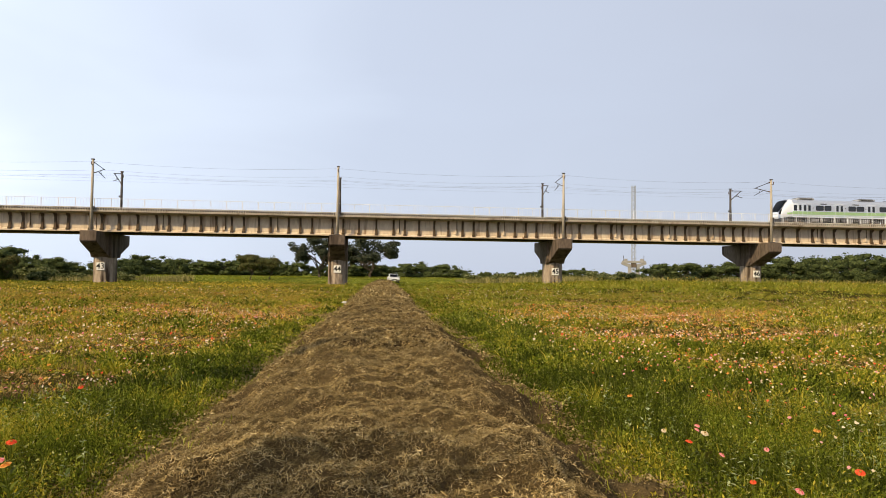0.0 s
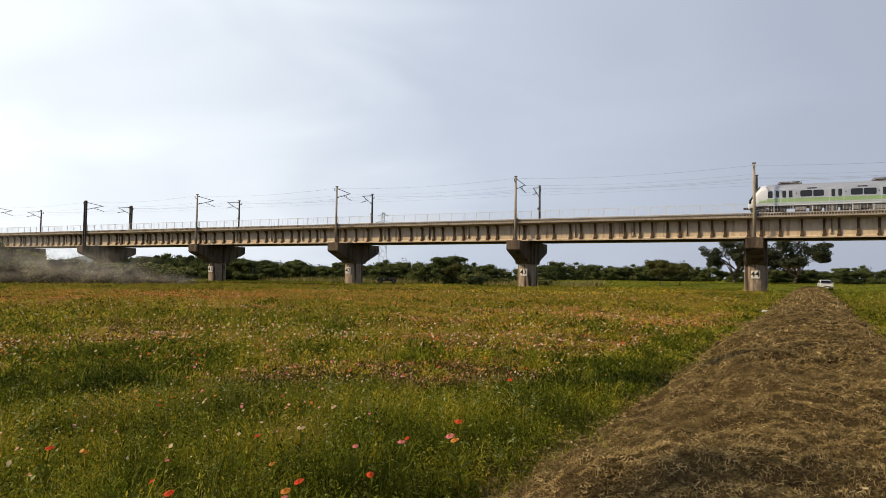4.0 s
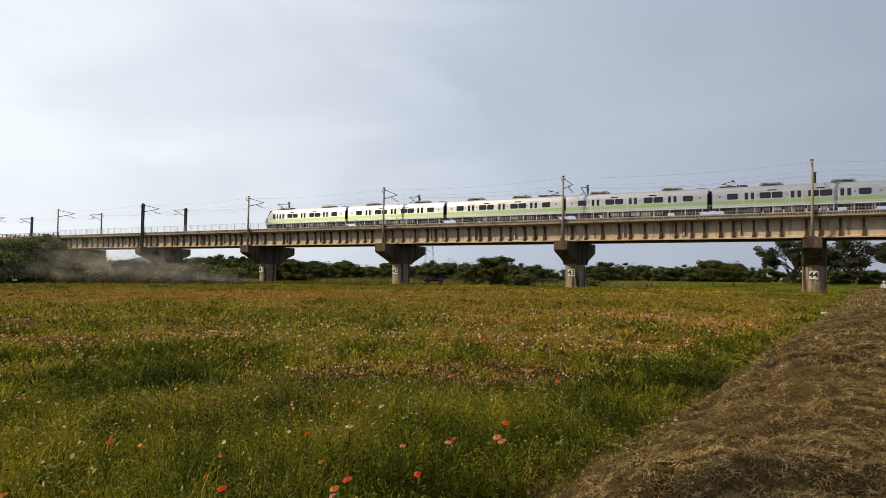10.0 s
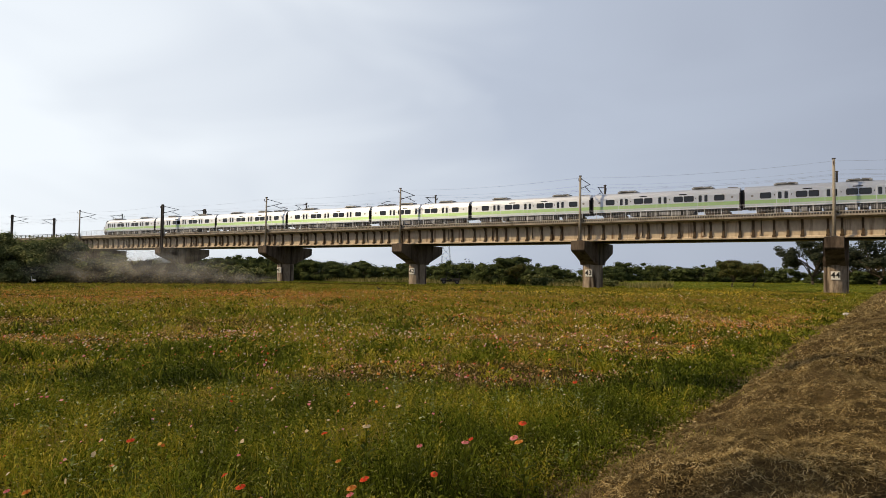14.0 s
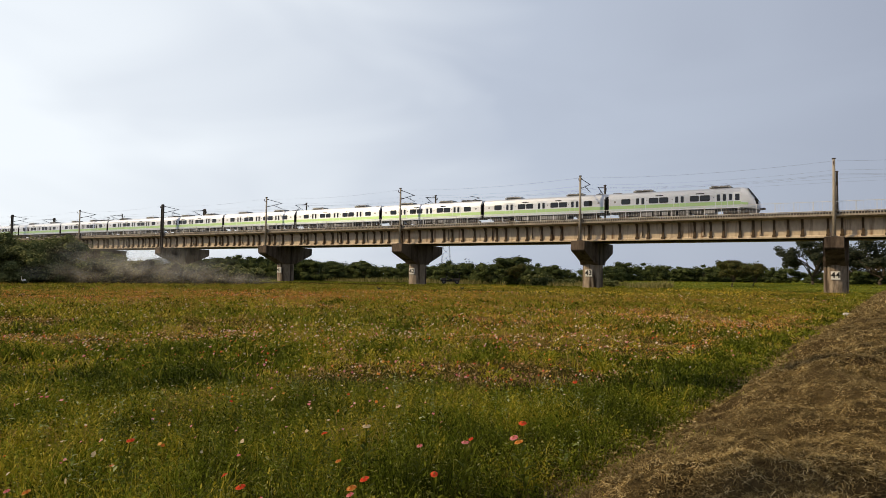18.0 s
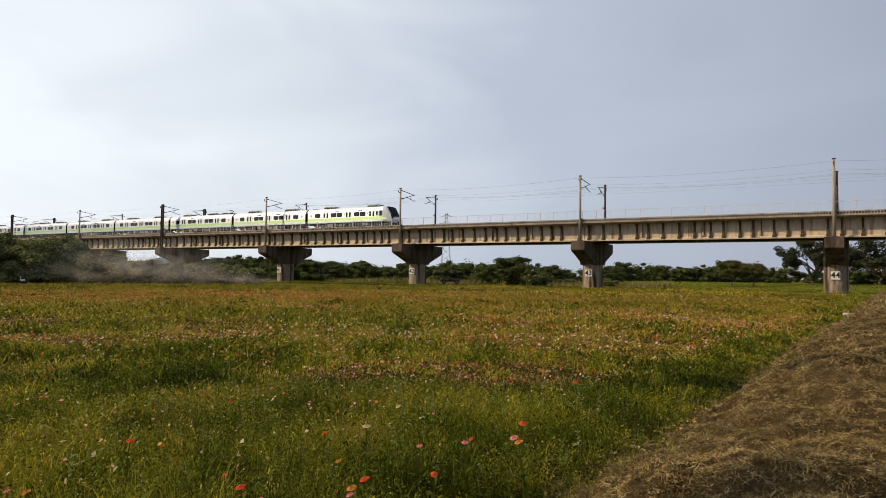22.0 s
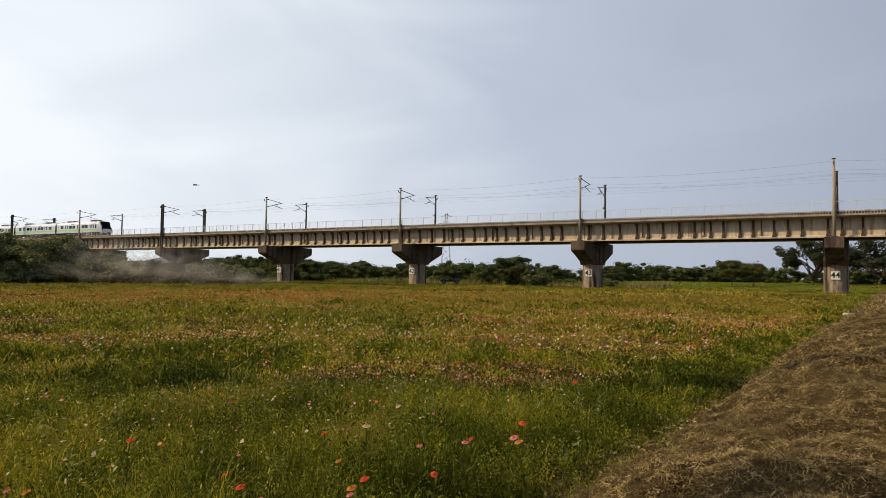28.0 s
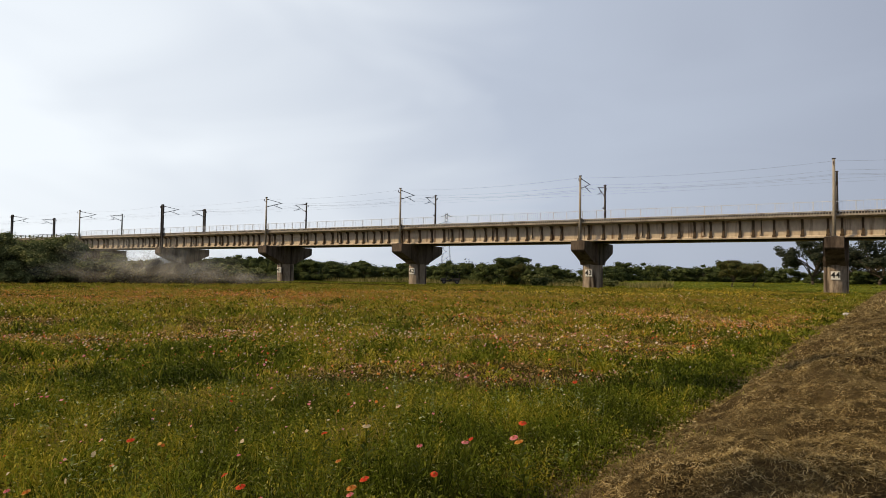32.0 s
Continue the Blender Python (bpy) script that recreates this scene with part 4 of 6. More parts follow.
# skyline of the woods: bearing to the left of square-on, rise over the eye per metre
SKY_AZ = [-46, -40, -37, -34.8, -33, -30, -28.4, -26, -22, -20, -17, -12.7, -9.4, -8, -5.6, -3.2, -2, 5.5, 7, 8.4, 10, 13.4, 17, 21, 23.4, 26, 31, 34, 36.7, 39.5, 41, 43.7, 47.7, 51, 54, 57]
SKY_EL = [0.045, 0.047, 0.047, 0.043, 0.030, 0.029, 0.036, 0.031, 0.023, 0.025, 0.018, 0.010, 0.012, 0.025, 0.028, 0.023, 0.023, 0.026, 0.034, 0.037, 0.029, 0.031, 0.029, 0.028, 0.031, 0.037, 0.034, 0.030, 0.031, 0.029, 0.032, 0.036, 0.036, 0.030, 0.024, 0.020]


def at_bearing(az, d):
    return d * -math.sin(radians(az)), d * math.cos(radians(az))


def build_woods():
    rng = random.Random(12)
    greens = [make_tree(100 + i, 7.0, 8.5 + 0.8 * (i % 3), "leaves", "dense dark green broadleaf tree at the wood's edge", 2600, 0.20, 0.02) for i in range(5)]
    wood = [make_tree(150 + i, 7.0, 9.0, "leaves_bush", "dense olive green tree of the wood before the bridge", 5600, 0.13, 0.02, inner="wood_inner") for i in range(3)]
    brown = make_tree(120, 6.0, 6.5, "leaves_brown", "smaller brownish green tree at the wood's edge", 4000, 0.15, 0.12)
    airy = make_tree(131, 10.0, 13.0, "leaves_thin", "tall spreading tree with thin see-through foliage", 8000, 0.22, 0.10, True)
    shrubs = [make_shrub(140 + i, 3.0, 4.6, "leaves_bush", "dense olive green shrub at the field's edge", 850, 0.18) for i in range(3)]
    used = set()

    def put(proto, az, d, height, base_h, turn, wide=1.0):
        x, y = at_bearing(az, d)
        k = height / base_h
        m = pose(x, y, float(ground_z(x, y)) - 0.05, 0, 0, turn) @ Matrix.Diagonal((k * wide, k * wide, k, 1))
        if proto in used:
            copy_thing(proto, m)
        else:
            proto.matrix_basis = m; used.add(proto)

    def height_at(az, d, f=1.0):
        el = float(np.interp(az, SKY_AZ, SKY_EL))
        x, y = at_bearing(az, d)
        return max(1.8, 1.0 * (el * d + 1.6 - float(ground_z(x, y))) * f)

    az = -45.5
    while az < 57:
        lo = 126 if abs(az) < 30 else 112 / math.cos(radians(az)) + 4
        for row in range(4 if -11 < az < 17 else 3):
            a = az + rng.uniform(-0.7, 0.7)
            d = lo + row * 11 + rng.uniform(0, 9) + (34 if -11 < a < 17 else 0)
            if (-1.2 < a < 5.0 and row < 1) or -23.9 < a < -20.9:
                continue
            put(greens[rng.randrange(5)], a, d, height_at(a, d, rng.uniform(0.68, 0.99)), 7.0, rng.uniform(0, 360), 0.95 + 0.4 * rng.random())
        az += 1.5 + 0.6 * rng.random()
    for a, d, hgt in ((8.6, 131, 5.2), (7.1, 134, 5.3), (25.6, 128, 5.0)):
        put(brown, a, d, hgt, 6.0, rng.uniform(0, 360))
    # the tall airy pair beside the numbered pier
    put(airy, 3.1, 150, 9.7, 10.0, 20, 1.15); put(airy, -1.1, 152, 9.8, 10.0, 140, 1.2); put(airy, 1.2, 162, 9.6, 10.0, 250, 1.25)
    # unseen tall trees added behind the viewpoint so their shade crosses the ridge
    for x, y, hh, k in ((-15.4, -1.0, 17.6, 30), (-15.4, -9.3, 17.6, 200)):
        tall = copy_thing(airy, pose(x, y, float(ground_z(x, y)) - 0.05, 0, 0, k) @ Matrix.Diagonal((0.12, 0.12, hh / 10.0, 1)))
        tagged(tall, "unseen slender tree added behind the path to throw long shade", "tree")
    # the wood that stands before the bridge
    for a, d, el in ((66.6, 104, .050), (65.2, 100, .046), (64.0, 108, .043), (62.9, 103, .045), (61.7, 106, .049), (61.0, 112, .044), (60.2, 108, .030), (59.2, 112, .030), (58.2, 116, .027), (57.4, 112, .022), (67.5, 112, .05), (63.5, 116, .042)):
        x, y = at_bearing(a, d)
        put(wood[rng.randrange(3)], a, d, 1.05 * (el * d + 1.6 - float(ground_z(x, y))), 7.0, rng.uniform(0, 360), 1.1)
    for k in range(84):
        a = rng.uniform(44.5, 67)
        d = rng.uniform(98, 118)
        el = 0.006 + 0.013 * rng.random() + (0.006 if a > 56 else 0)
        x, y = at_bearing(a, d)
        if 43.6 < a < 47.6:
            continue
        if abs(y - MID) < 8 and min(abs(x - q) for q in PIERS.values()) < 3:
            continue
        put(shrubs[rng.randrange(3)], a, d, el * d + 1.6 - float(ground_z(x, y)), 3.0, rng.uniform(0, 360), 1.15)
    for k in range(46):
        a = rng.uniform(-45, 44)
        d = rng.uniform(118, 126) / (math.cos(radians(a)) if abs(a) > 25 else 1)
        if -9 < a < 17 or 28.5 < a < 33.5:
            continue
        put(shrubs[rng.randrange(3)], a, d, rng.uniform(1.2, 2.1) * (1.25 if a > 20 else 1), 3.0, rng.uniform(0, 360), 1.3)


build_woods()

# ------------------------------------------------------------ the meadow
RNG = np.random.default_rng(7)


def fan_points(n, r0, r1, a0=-45.0, a1=69.0):
    """Points strewn evenly over a sector of the field between two distances and two bearings."""
    r = np.sqrt(RNG.uniform(r0 ** 2, r1 ** 2, n))
    a = np.radians(RNG.uniform(a0, a1, n))
    return -r * np.sin(a), r * np.cos(a)


def rim(x, y):
    """Distance from the ridge's middle line, 1 at its foot."""
    return np.abs(x - mound_mid(y)) / mound_half(y)


def off_mound(x, y, edge=0.93):
    return (rim(x, y) > edge + 0.10 * lump(x, y, 0.5, 6) + RNG.uniform(-0.06, 0.10, len(x))) | (y > 99)


def in_field(x, y):
    return (y < 88.5 + 2 * lump(x, y, 9, 1)) & (x > -84 + 5 * lump(x, y, 14, 3))


def swath(az, r, a0, a1, r0, r1, da=4.0):
    """A soft-edged stretch of the field between two bearings and two distances."""
    k = 0.12 * (r1 - r0) + 0.04 * r0
    return smooth(a0 - da, a0 + da, az) * (1 - smooth(a1 - da, a1 + da, az)) * smooth(r0 - k, r0 + k, r) * (1 - smooth(r1 - k, r1 + k, r))


def growth(x, y):
    """Where the meadow grows thick (1) and where it is thin and dried (0), in long low swells."""
    r, az = np.hypot(x, y), np.degrees(np.arctan2(-x, y))
    b = r * (1 + 0.10 * lump(x, y, 2.6, 3))
    a = az + 5 * lump(x, y, 3.0, 5)
    g = 0.52 + 0.62 * lump(x * 0.7, y, 3.6, 1) + 0.42 * lump(x, y, 1.1, 2, 2) + 0.40 * lump(x, y, 0.42, 8, 2)
    g = g - 0.85 * swath(a, b, 10, 29, 14.3, 18.6) - 0.60 * swath(a, b, 24, 46, 8.9, 11.6) - 0.55 * swath(a, b, 50, 68, 16, 20) - 0.75 * swath(a, b, 2, 24, 31, 36)
    g = g - 0.30 * swath(a, b, 0, 26, 19, 30) + 0.55 * swath(a, b, 28, 60, 12, 15) + 0.10 * swath(a, b, 0, 60, 3, 7.6) + 0.5 * swath(a, b, 0, 34, 36.5, 60)
    g = g - 0.35 * swath(a, b, -36, -12, 17, 38) + 0.3 * swath(a, b, -40, -12, 3, 13)
    g = g + 0.5 * (1 - smooth(1.5, 2.3, rim(x, y)))
    return np.clip(g, 0.03, 1.0)


def turf_height(x, y):
    """How tall the meadow stands here."""
    h = 0.06 + 0.27 * growth(x, y) + 0.07 * lump(x, y, 0.55, 4, 2)
    h = h + 0.30 * smooth(8, 22, x) * smooth(48, 70, y) + 0.10 * smooth(58, 80, np.hypot(x, y))
    return np.maximum(h, 0.04) * (0.40 + 0.60 * smooth(0.95, 1.6, rim(x, y)))


def blades(name, x, y, h, w, mat, label, category, lean=0.35, z0=None, simple=False, way=None):
    """Bent tapering blades of three triangles (one, where simple), rooted at x, y; way: where each leans."""
    n = len(x)
    z = (ground_z(x, y) if z0 is None else z0) - 0.02
    a = RNG.uniform(0, 2 * np.pi, n)
    side = np.stack([np.cos(a), np.sin(a), np.zeros(n)], 1)
    b = RNG.uniform(0, 2 * np.pi, n) if way is None else way
    tilt = np.stack([np.cos(b), np.sin(b), np.zeros(n)], 1) * (h * lean * RNG.uniform(0.2, 1.6, n))[:, None]
    p = np.stack([x, y, z], 1)
    up = np.array([0, 0, 1.0])
    hw = (w / 2)[:, None] * side
    m = p + up * (h * 0.6)[:, None] + tilt * 0.35
    t = p + up * (h * RNG.uniform(0.75, 1.0, n))[:, None] + tilt
    if simple:
        V, F = np.stack([p - hw, p + hw, t], 1).reshape(-1, 3), np.arange(3 * n).reshape(-1, 3)
    else:
        V = np.stack([p - hw, p + hw, m - hw * 0.8, m + hw * 0.8, t], 1).reshape(-1, 3)
        k = np.arange(n)[:, None] * 5
        F = np.concatenate([k + [0, 1, 3], k + [0, 3, 2], k + [2, 3, 4]], 0)
    ob = part(name, raw_mesh(name, V, F), mat)
    return tagged(ob, label, category, kind="stuff")


def tufted(n, each, r0, r1, spread, edge=0.95, floor=0.06):
    """Roots of blades in tufts: places, the way out of each tuft, its height and its own number."""
    x, y = fan_points(n, r0, r1)
    g = growth(x, y)
    ok = off_mound(x, y, edge) & in_field(x, y) & (RNG.uniform(0, 1, n) < floor + 1.05 * g)
    x, y = x[ok], y[ok]
    h = turf_height(x, y) * RNG.uniform(0.65, 1.35, len(x))
    k = np.repeat(np.arange(len(x)), each)
    dx, dy = RNG.normal(0, 1, len(k)), RNG.normal(0, 1, len(k))
    s = spread * (0.6 + 0.8 * RNG.uniform(0, 1, len(x)))[k]
    return x[k] + dx * s, y[k] + dy * s, np.arctan2(dy, dx) + RNG.normal(0, 0.5, len(k)), h[k], k


def tones(x, y, g, die):
    """Which plants are dark, green, yellow or straw coloured: straw where growth is thin, green by the ridge."""
    v = g + 0.9 * (die - 0.5) + 0.6 * lump(x, y, 0.7, 9, 2) + 0.22 * (1 - smooth(1.4, 2.3, rim(x, y))) - np.where(x < 0, 0.24, 0.06) * (1 - smooth(8, 11, np.hypot(x, y)))
    cut = (0.10, 0.62, 1.08)
    return [("straw", v < cut[0], "straw coloured"), ("yellow", (v >= cut[0]) & (v < cut[1]), "yellowish green"), ("green", (v >= cut[1]) & (v < cut[2]), "fresh green"), ("dark", v >= cut[2], "dark green")]


def bushes(name, x, y, r, h, leaves, size, mat, label):
    """Low bushy plants: domes of small leaves that stand out and up."""
    n = len(x)
    d = RNG.normal(size=(n, leaves, 3)); d[..., 2] = np.abs(d[..., 2]); d /= np.linalg.norm(d, axis=-1)[..., None]
    reach = RNG.uniform(0.35, 1.0, (n, leaves)) ** 0.6
    p = np.stack([x, y, ground_z(x, y) + 0.01], -1)[:, None, :] + d * reach[..., None] * np.stack([r, r, h], -1)[:, None, :]
    way = d + RNG.normal(size=d.shape) * 0.5; way /= np.linalg.norm(way, axis=-1)[..., None]
    c = np.cross(way, RNG.normal(size=d.shape)); c /= np.linalg.norm(c, axis=-1)[..., None]
    q = (size * RNG.uniform(0.5, 1.3, (n, leaves)) )[..., None]
    V = np.stack([p, p + way * q - c * q * 0.38, p + way * q * 2.0, p + way * q + c * q * 0.38], -2).reshape(-1, 3)
    tagged(part(name, raw_mesh(name, V, np.arange(len(V)).reshape(-1, 4)), mat), label, "weeds", kind="stuff")


def sprigs(name, x, y, z, s, mat, label, category, up=0.5):
    """Small leaves: single bent rhombs at given heights."""
    n = len(x)
    d = RNG.normal(size=(n, 3)); d[:, 2] = np.abs(d[:, 2]) * up; d /= np.linalg.norm(d, axis=1)[:, None]
    c = np.cross(d, RNG.normal(size=(n, 3))); c /= np.linalg.norm(c, axis=1)[:, None]
    p = np.stack([x, y, z], 1)
    s = s[:, None]
    V = np.stack([p - d * s, p + c * s * 0.4, p + d * s, p - c * s * 0.4], 1).reshape(-1, 3)
    ob = part(name, raw_mesh(name, V, np.arange(4 * n).reshape(-1, 4)), mat)
    return tagged(ob, label, category, kind="stuff")


def heads(name, x, y, z, r, mat, label):
    """Flower heads: small seven-petalled cups, each tipped its own way."""
    n = len(x)
    nrm = RNG.normal(size=(n, 3)) * 0.38 + np.array([-0.15, -0.45, 0.9]); nrm /= np.linalg.norm(nrm, axis=1)[:, None]
    u = np.cross(nrm, [0.0, 1.0, 0.1]); u /= np.linalg.norm(u, axis=1)[:, None]
    v = np.cross(nrm, u)
    p = np.stack([x, y, z], 1)
    ring = []
    for k in range(7):
        a = 2 * math.pi * k / 7
        rr = (r * RNG.uniform(0.75, 1.2, n))[:, None]
        ring.append(p + (u * math.cos(a) + v * math.sin(a)) * rr + nrm * rr * RNG.uniform(-0.1, 0.45, (n, 1)))
    V = np.stack([p] + ring, 1).reshape(-1, 3)
    k = np.arange(n)[:, None] * 8
    F = np.concatenate([k + [0, 1 + i, 1 + (i + 1) % 7] for i in range(7)], 0)
    return tagged(part(name, raw_mesh(name, V, F), mat), label, "flowers", kind="stuff")


def leafy_plants(name, x, y, top, leaves, size, mat, label):
    """Upright stems with leaves standing out all round them."""
    n = len(x)
    blades(name + "_stems", x, y, top, np.full(n, 0.005) * (1 + 0.05 * np.hypot(x, y)), mat, "thin upright weed stems", "weeds", 0.1, simple=True)
    a = RNG.uniform(0, 2 * np.pi, (n, leaves)); f = RNG.uniform(0.30, 1.0, (n, leaves))
    s = RNG.uniform(0.5, 1.3, (n, leaves)) * size * (1.25 - 0.5 * f)
    rise = RNG.uniform(-0.1, 0.8, (n, leaves))
    d = np.stack([np.cos(a) * np.cos(rise), np.sin(a) * np.cos(rise), np.sin(rise)], -1)
    c = np.stack([-np.sin(a), np.cos(a), np.zeros_like(a)], -1)
    p = np.stack([np.repeat(x[:, None], leaves, 1), np.repeat(y[:, None], leaves, 1), ground_z(x, y)[:, None] + top[:, None] * f], -1)
    q = s[..., None]
    V = np.stack([p, p + d * q - c * q * 0.42, p + d * q * 2.1 - np.array([0, 0, 1]) * q * 0.3, p + d * q + c * q * 0.42], -2).reshape(-1, 3)
    tagged(part(name + "_leaves", raw_mesh(name, V, np.arange(len(V)).reshape(-1, 4)), mat), label, "weeds", kind="stuff")


def build_grass():
    # tussocks, smaller and denser near the path
    for name, n, each, r0, r1, w, spread, k, lean in (("near_grass", 6500, 15, 2.7, 9.0, 0.0052, 0.034, 0.85, 0.75), ("middle_grass", 17000, 9, 9.0, 21.0, 0.016, 0.055, 0.9, 0.7),
                                                       ("farther_grass", 30000, 8, 21.0, 46.0, 0.040, 0.11, 0.9, 0.7), ("far_grass", 34000, 8, 46.0, 96.0, 0.075, 0.20, 0.8, 0.8)):
        x, y, way, h, tuft = tufted(n, each, r0, r1, spread)
        count = len(x)
        h = h * RNG.uniform(0.35, 1.15, count) * k
        die = RNG.uniform(0, 1, tuft.max() + 1)[tuft] if r0 < 60 else RNG.uniform(0, 1, count)
        g = growth(x, y)
        if r0 > 20:
            lush = ((x > mound_mid(y)) & (die < 0.88)) | (rim(x, y) < 1.2 + 1.5 * die) | (die < 0.06 + 0.3 * smooth(0.42, 0.85, g)) | ((np.hypot(x, y) > 60) & (die < 0.55))
            kinds = [(~lush, "far_grass", "thick yellowish green meadow grass in tussocks"), (lush, "lush", "lush green grass tussocks in the meadow")]
        else:
            kinds = [(k, "herb_" + t, w + " grass tussocks in the meadow") for t, k, w in tones(x, y, g, die)]
        for side, mt, lab in kinds:
            blades(name, x[side], y[side], h[side], np.full(side.sum(), w) * RNG.uniform(0.6, 1.5, side.sum()), mt, lab, "grass", lean, simple=r0 > 9, way=way[side])
    # low growth that closes the turf between the tussocks
    for name, n, r0, r1, w, hh in (("near_turf", 90000, 2.7, 9.0, 0.006, 0.08), ("middle_turf", 90000, 9.0, 21.0, 0.016, 0.09), ("farther_turf", 90000, 21.0, 50.0, 0.045, 0.10)):
        x, y = fan_points(n, r0, r1)
        ok = off_mound(x, y, 0.97) & in_field(x, y) & (RNG.uniform(0, 1, n) < 0.25 + 1.2 * growth(x, y))
        x, y = x[ok], y[ok]
        blades(name, x, y, hh * RNG.uniform(0.4, 1.3, len(x)), w * RNG.uniform(0.6, 1.5, len(x)), "turf", "short green turf under the meadow grass", "grass", 0.9, simple=True)
    # mown and cropped green under and behind the bridge
    x, y = fan_points(80000, 86.0, 165.0)
    ok = (~in_field(x, y)) & (y > 80)
    x, y = x[ok], y[ok]
    blades("verge_grass", x, y, RNG.uniform(0.06, 0.20, len(x)), RNG.uniform(0.10, 0.3, len(x)), "lush", "short green grass under and behind the bridge", "grass", simple=True)
    # broad-leaved weeds among the blades
    for name, n, r0, r1, s in (("near_weeds", 50000, 2.7, 11.0, 0.012), ("middle_weeds", 60000, 11.0, 26.0, 0.024), ("farther_weeds", 80000, 26.0, 60.0, 0.045)):
        x, y = fan_points(n, r0, r1)
        ok = off_mound(x, y, 1.0) & in_field(x, y)
        ok &= (1.2 * lump(x, y, 1.8, 9) + 0.45 * (x > 2) + 1.4 * growth(x, y) - 0.95 + RNG.uniform(-0.4, 0.4, n)) > 0.0
        x, y = x[ok], y[ok]
        z = ground_z(x, y) + turf_height(x, y) * RNG.uniform(0.25, 1.05, len(x))
        sprigs(name, x, y, z, s * RNG.uniform(0.5, 1.5, len(x)), "weeds" if r0 < 20 else "far_grass", "small broad-leaved green weeds among the grass", "weeds")
    # short dried growth on the thin patches
    for name, n, r0, r1, w in (("dry_stubble", 90000, 7.5, 20.0, 0.010), ("farther_stubble", 130000, 20.0, 52.0, 0.034)):
        x, y = fan_points(n, r0, r1)
        ok = off_mound(x, y, 1.15) & in_field(x, y) & (RNG.uniform(0, 1, n) > 0.05 + smooth(0.08, 0.50, growth(x, y) + 0.2 * lump(x, y, 0.7, 4)))
        x, y = x[ok], y[ok]
        blades(name, x, y, RNG.uniform(0.03, 0.12, len(x)) * (1 if r0 < 10 else 1.6), w * RNG.uniform(0.5, 1.4, len(x)), "dry", "short dried brown growth between the green swells", "dry grass", 1.1, simple=True)
    # bushy plants, each of one tone
    for name, n, r0, r1, leaves, size, big in (("low_plants", 5200, 2.8, 9.0, 30, 0.0165, 0.075), ("middle_plants", 11000, 9.0, 20.0, 16, 0.031, 0.10), ("farther_plants", 12000, 20.0, 42.0, 11, 0.062, 0.16)):
        x, y = fan_points(n, r0, r1)
        ok = off_mound(x, y, 1.06) & in_field(x, y) & (RNG.uniform(0, 1, n) < 0.25 + 0.9 * growth(x, y))
        x, y = x[ok], y[ok]
        g, die, fat = growth(x, y), RNG.uniform(0, 1, len(x)), RNG.uniform(0.55, 1.5, len(x))
        h = turf_height(x, y) * RNG.uniform(0.55, 1.15, len(x))
        for tone, k, word in tones(x, y, g, die):
            bushes(name, x[k], y[k], big * fat[k], h[k], leaves, size, "herb_" + tone, word + " bushy little plants in the meadow")
    # leafy plants: upright stems with leaves all round
    for name, n, r0, r1, leaves, size in (("weed", 9000, 2.8, 10.0, 12, 0.015), ("farther_weed", 9000, 10.0, 24.0, 9, 0.025)):
        x, y = fan_points(n, r0, r1)
        ok = off_mound(x, y, 1.08) & in_field(x, y) & (lump(x, y, 1.2, 5) + RNG.uniform(-0.35, 0.35, n) + 0.3 * (x > 2) > -0.05)
        x, y = x[ok], y[ok]
        leafy_plants(name, x, y, turf_height(x, y) * RNG.uniform(0.8, 1.35, len(x)), leaves, size, "weeds", "small pale green weed leaves on upright stems")
    # broad pale leaves on the taller weeds beside the ridge
    x, y = fan_points(900, 3.4, 8.5)
    ok = off_mound(x, y, 1.2) & (lump(x, y, 0.9, 3, 2) > 0.0)
    x, y = x[ok], y[ok]
    leafy_plants("broad_weed", x, y, 0.10 + turf_height(x, y) * RNG.uniform(0.7, 1.2, len(x)), 11, 0.026, "broad", "pale broad leaves of taller weeds beside the ridge")
    # reeds and tall weeds at the field's rim
    x, y = fan_points(110000, 104.0, 150.0, -45, 46)
    az = np.degrees(np.arctan2(-x, y))
    ok = (y > 112) & (y < 125) & ((az > 13) | (x > 18)) & (lump(x, y, 6, 3) > -0.5)
    x, y = x[ok], y[ok]
    blades("reeds", x, y, RNG.uniform(0.45, 1.25, len(x)) * (1 + 0.3 * lump(x, y, 6, 2)), RNG.uniform(0.10, 0.26, len(x)), "reed", "tall olive and straw coloured reeds before the wood", "reeds", simple=True)


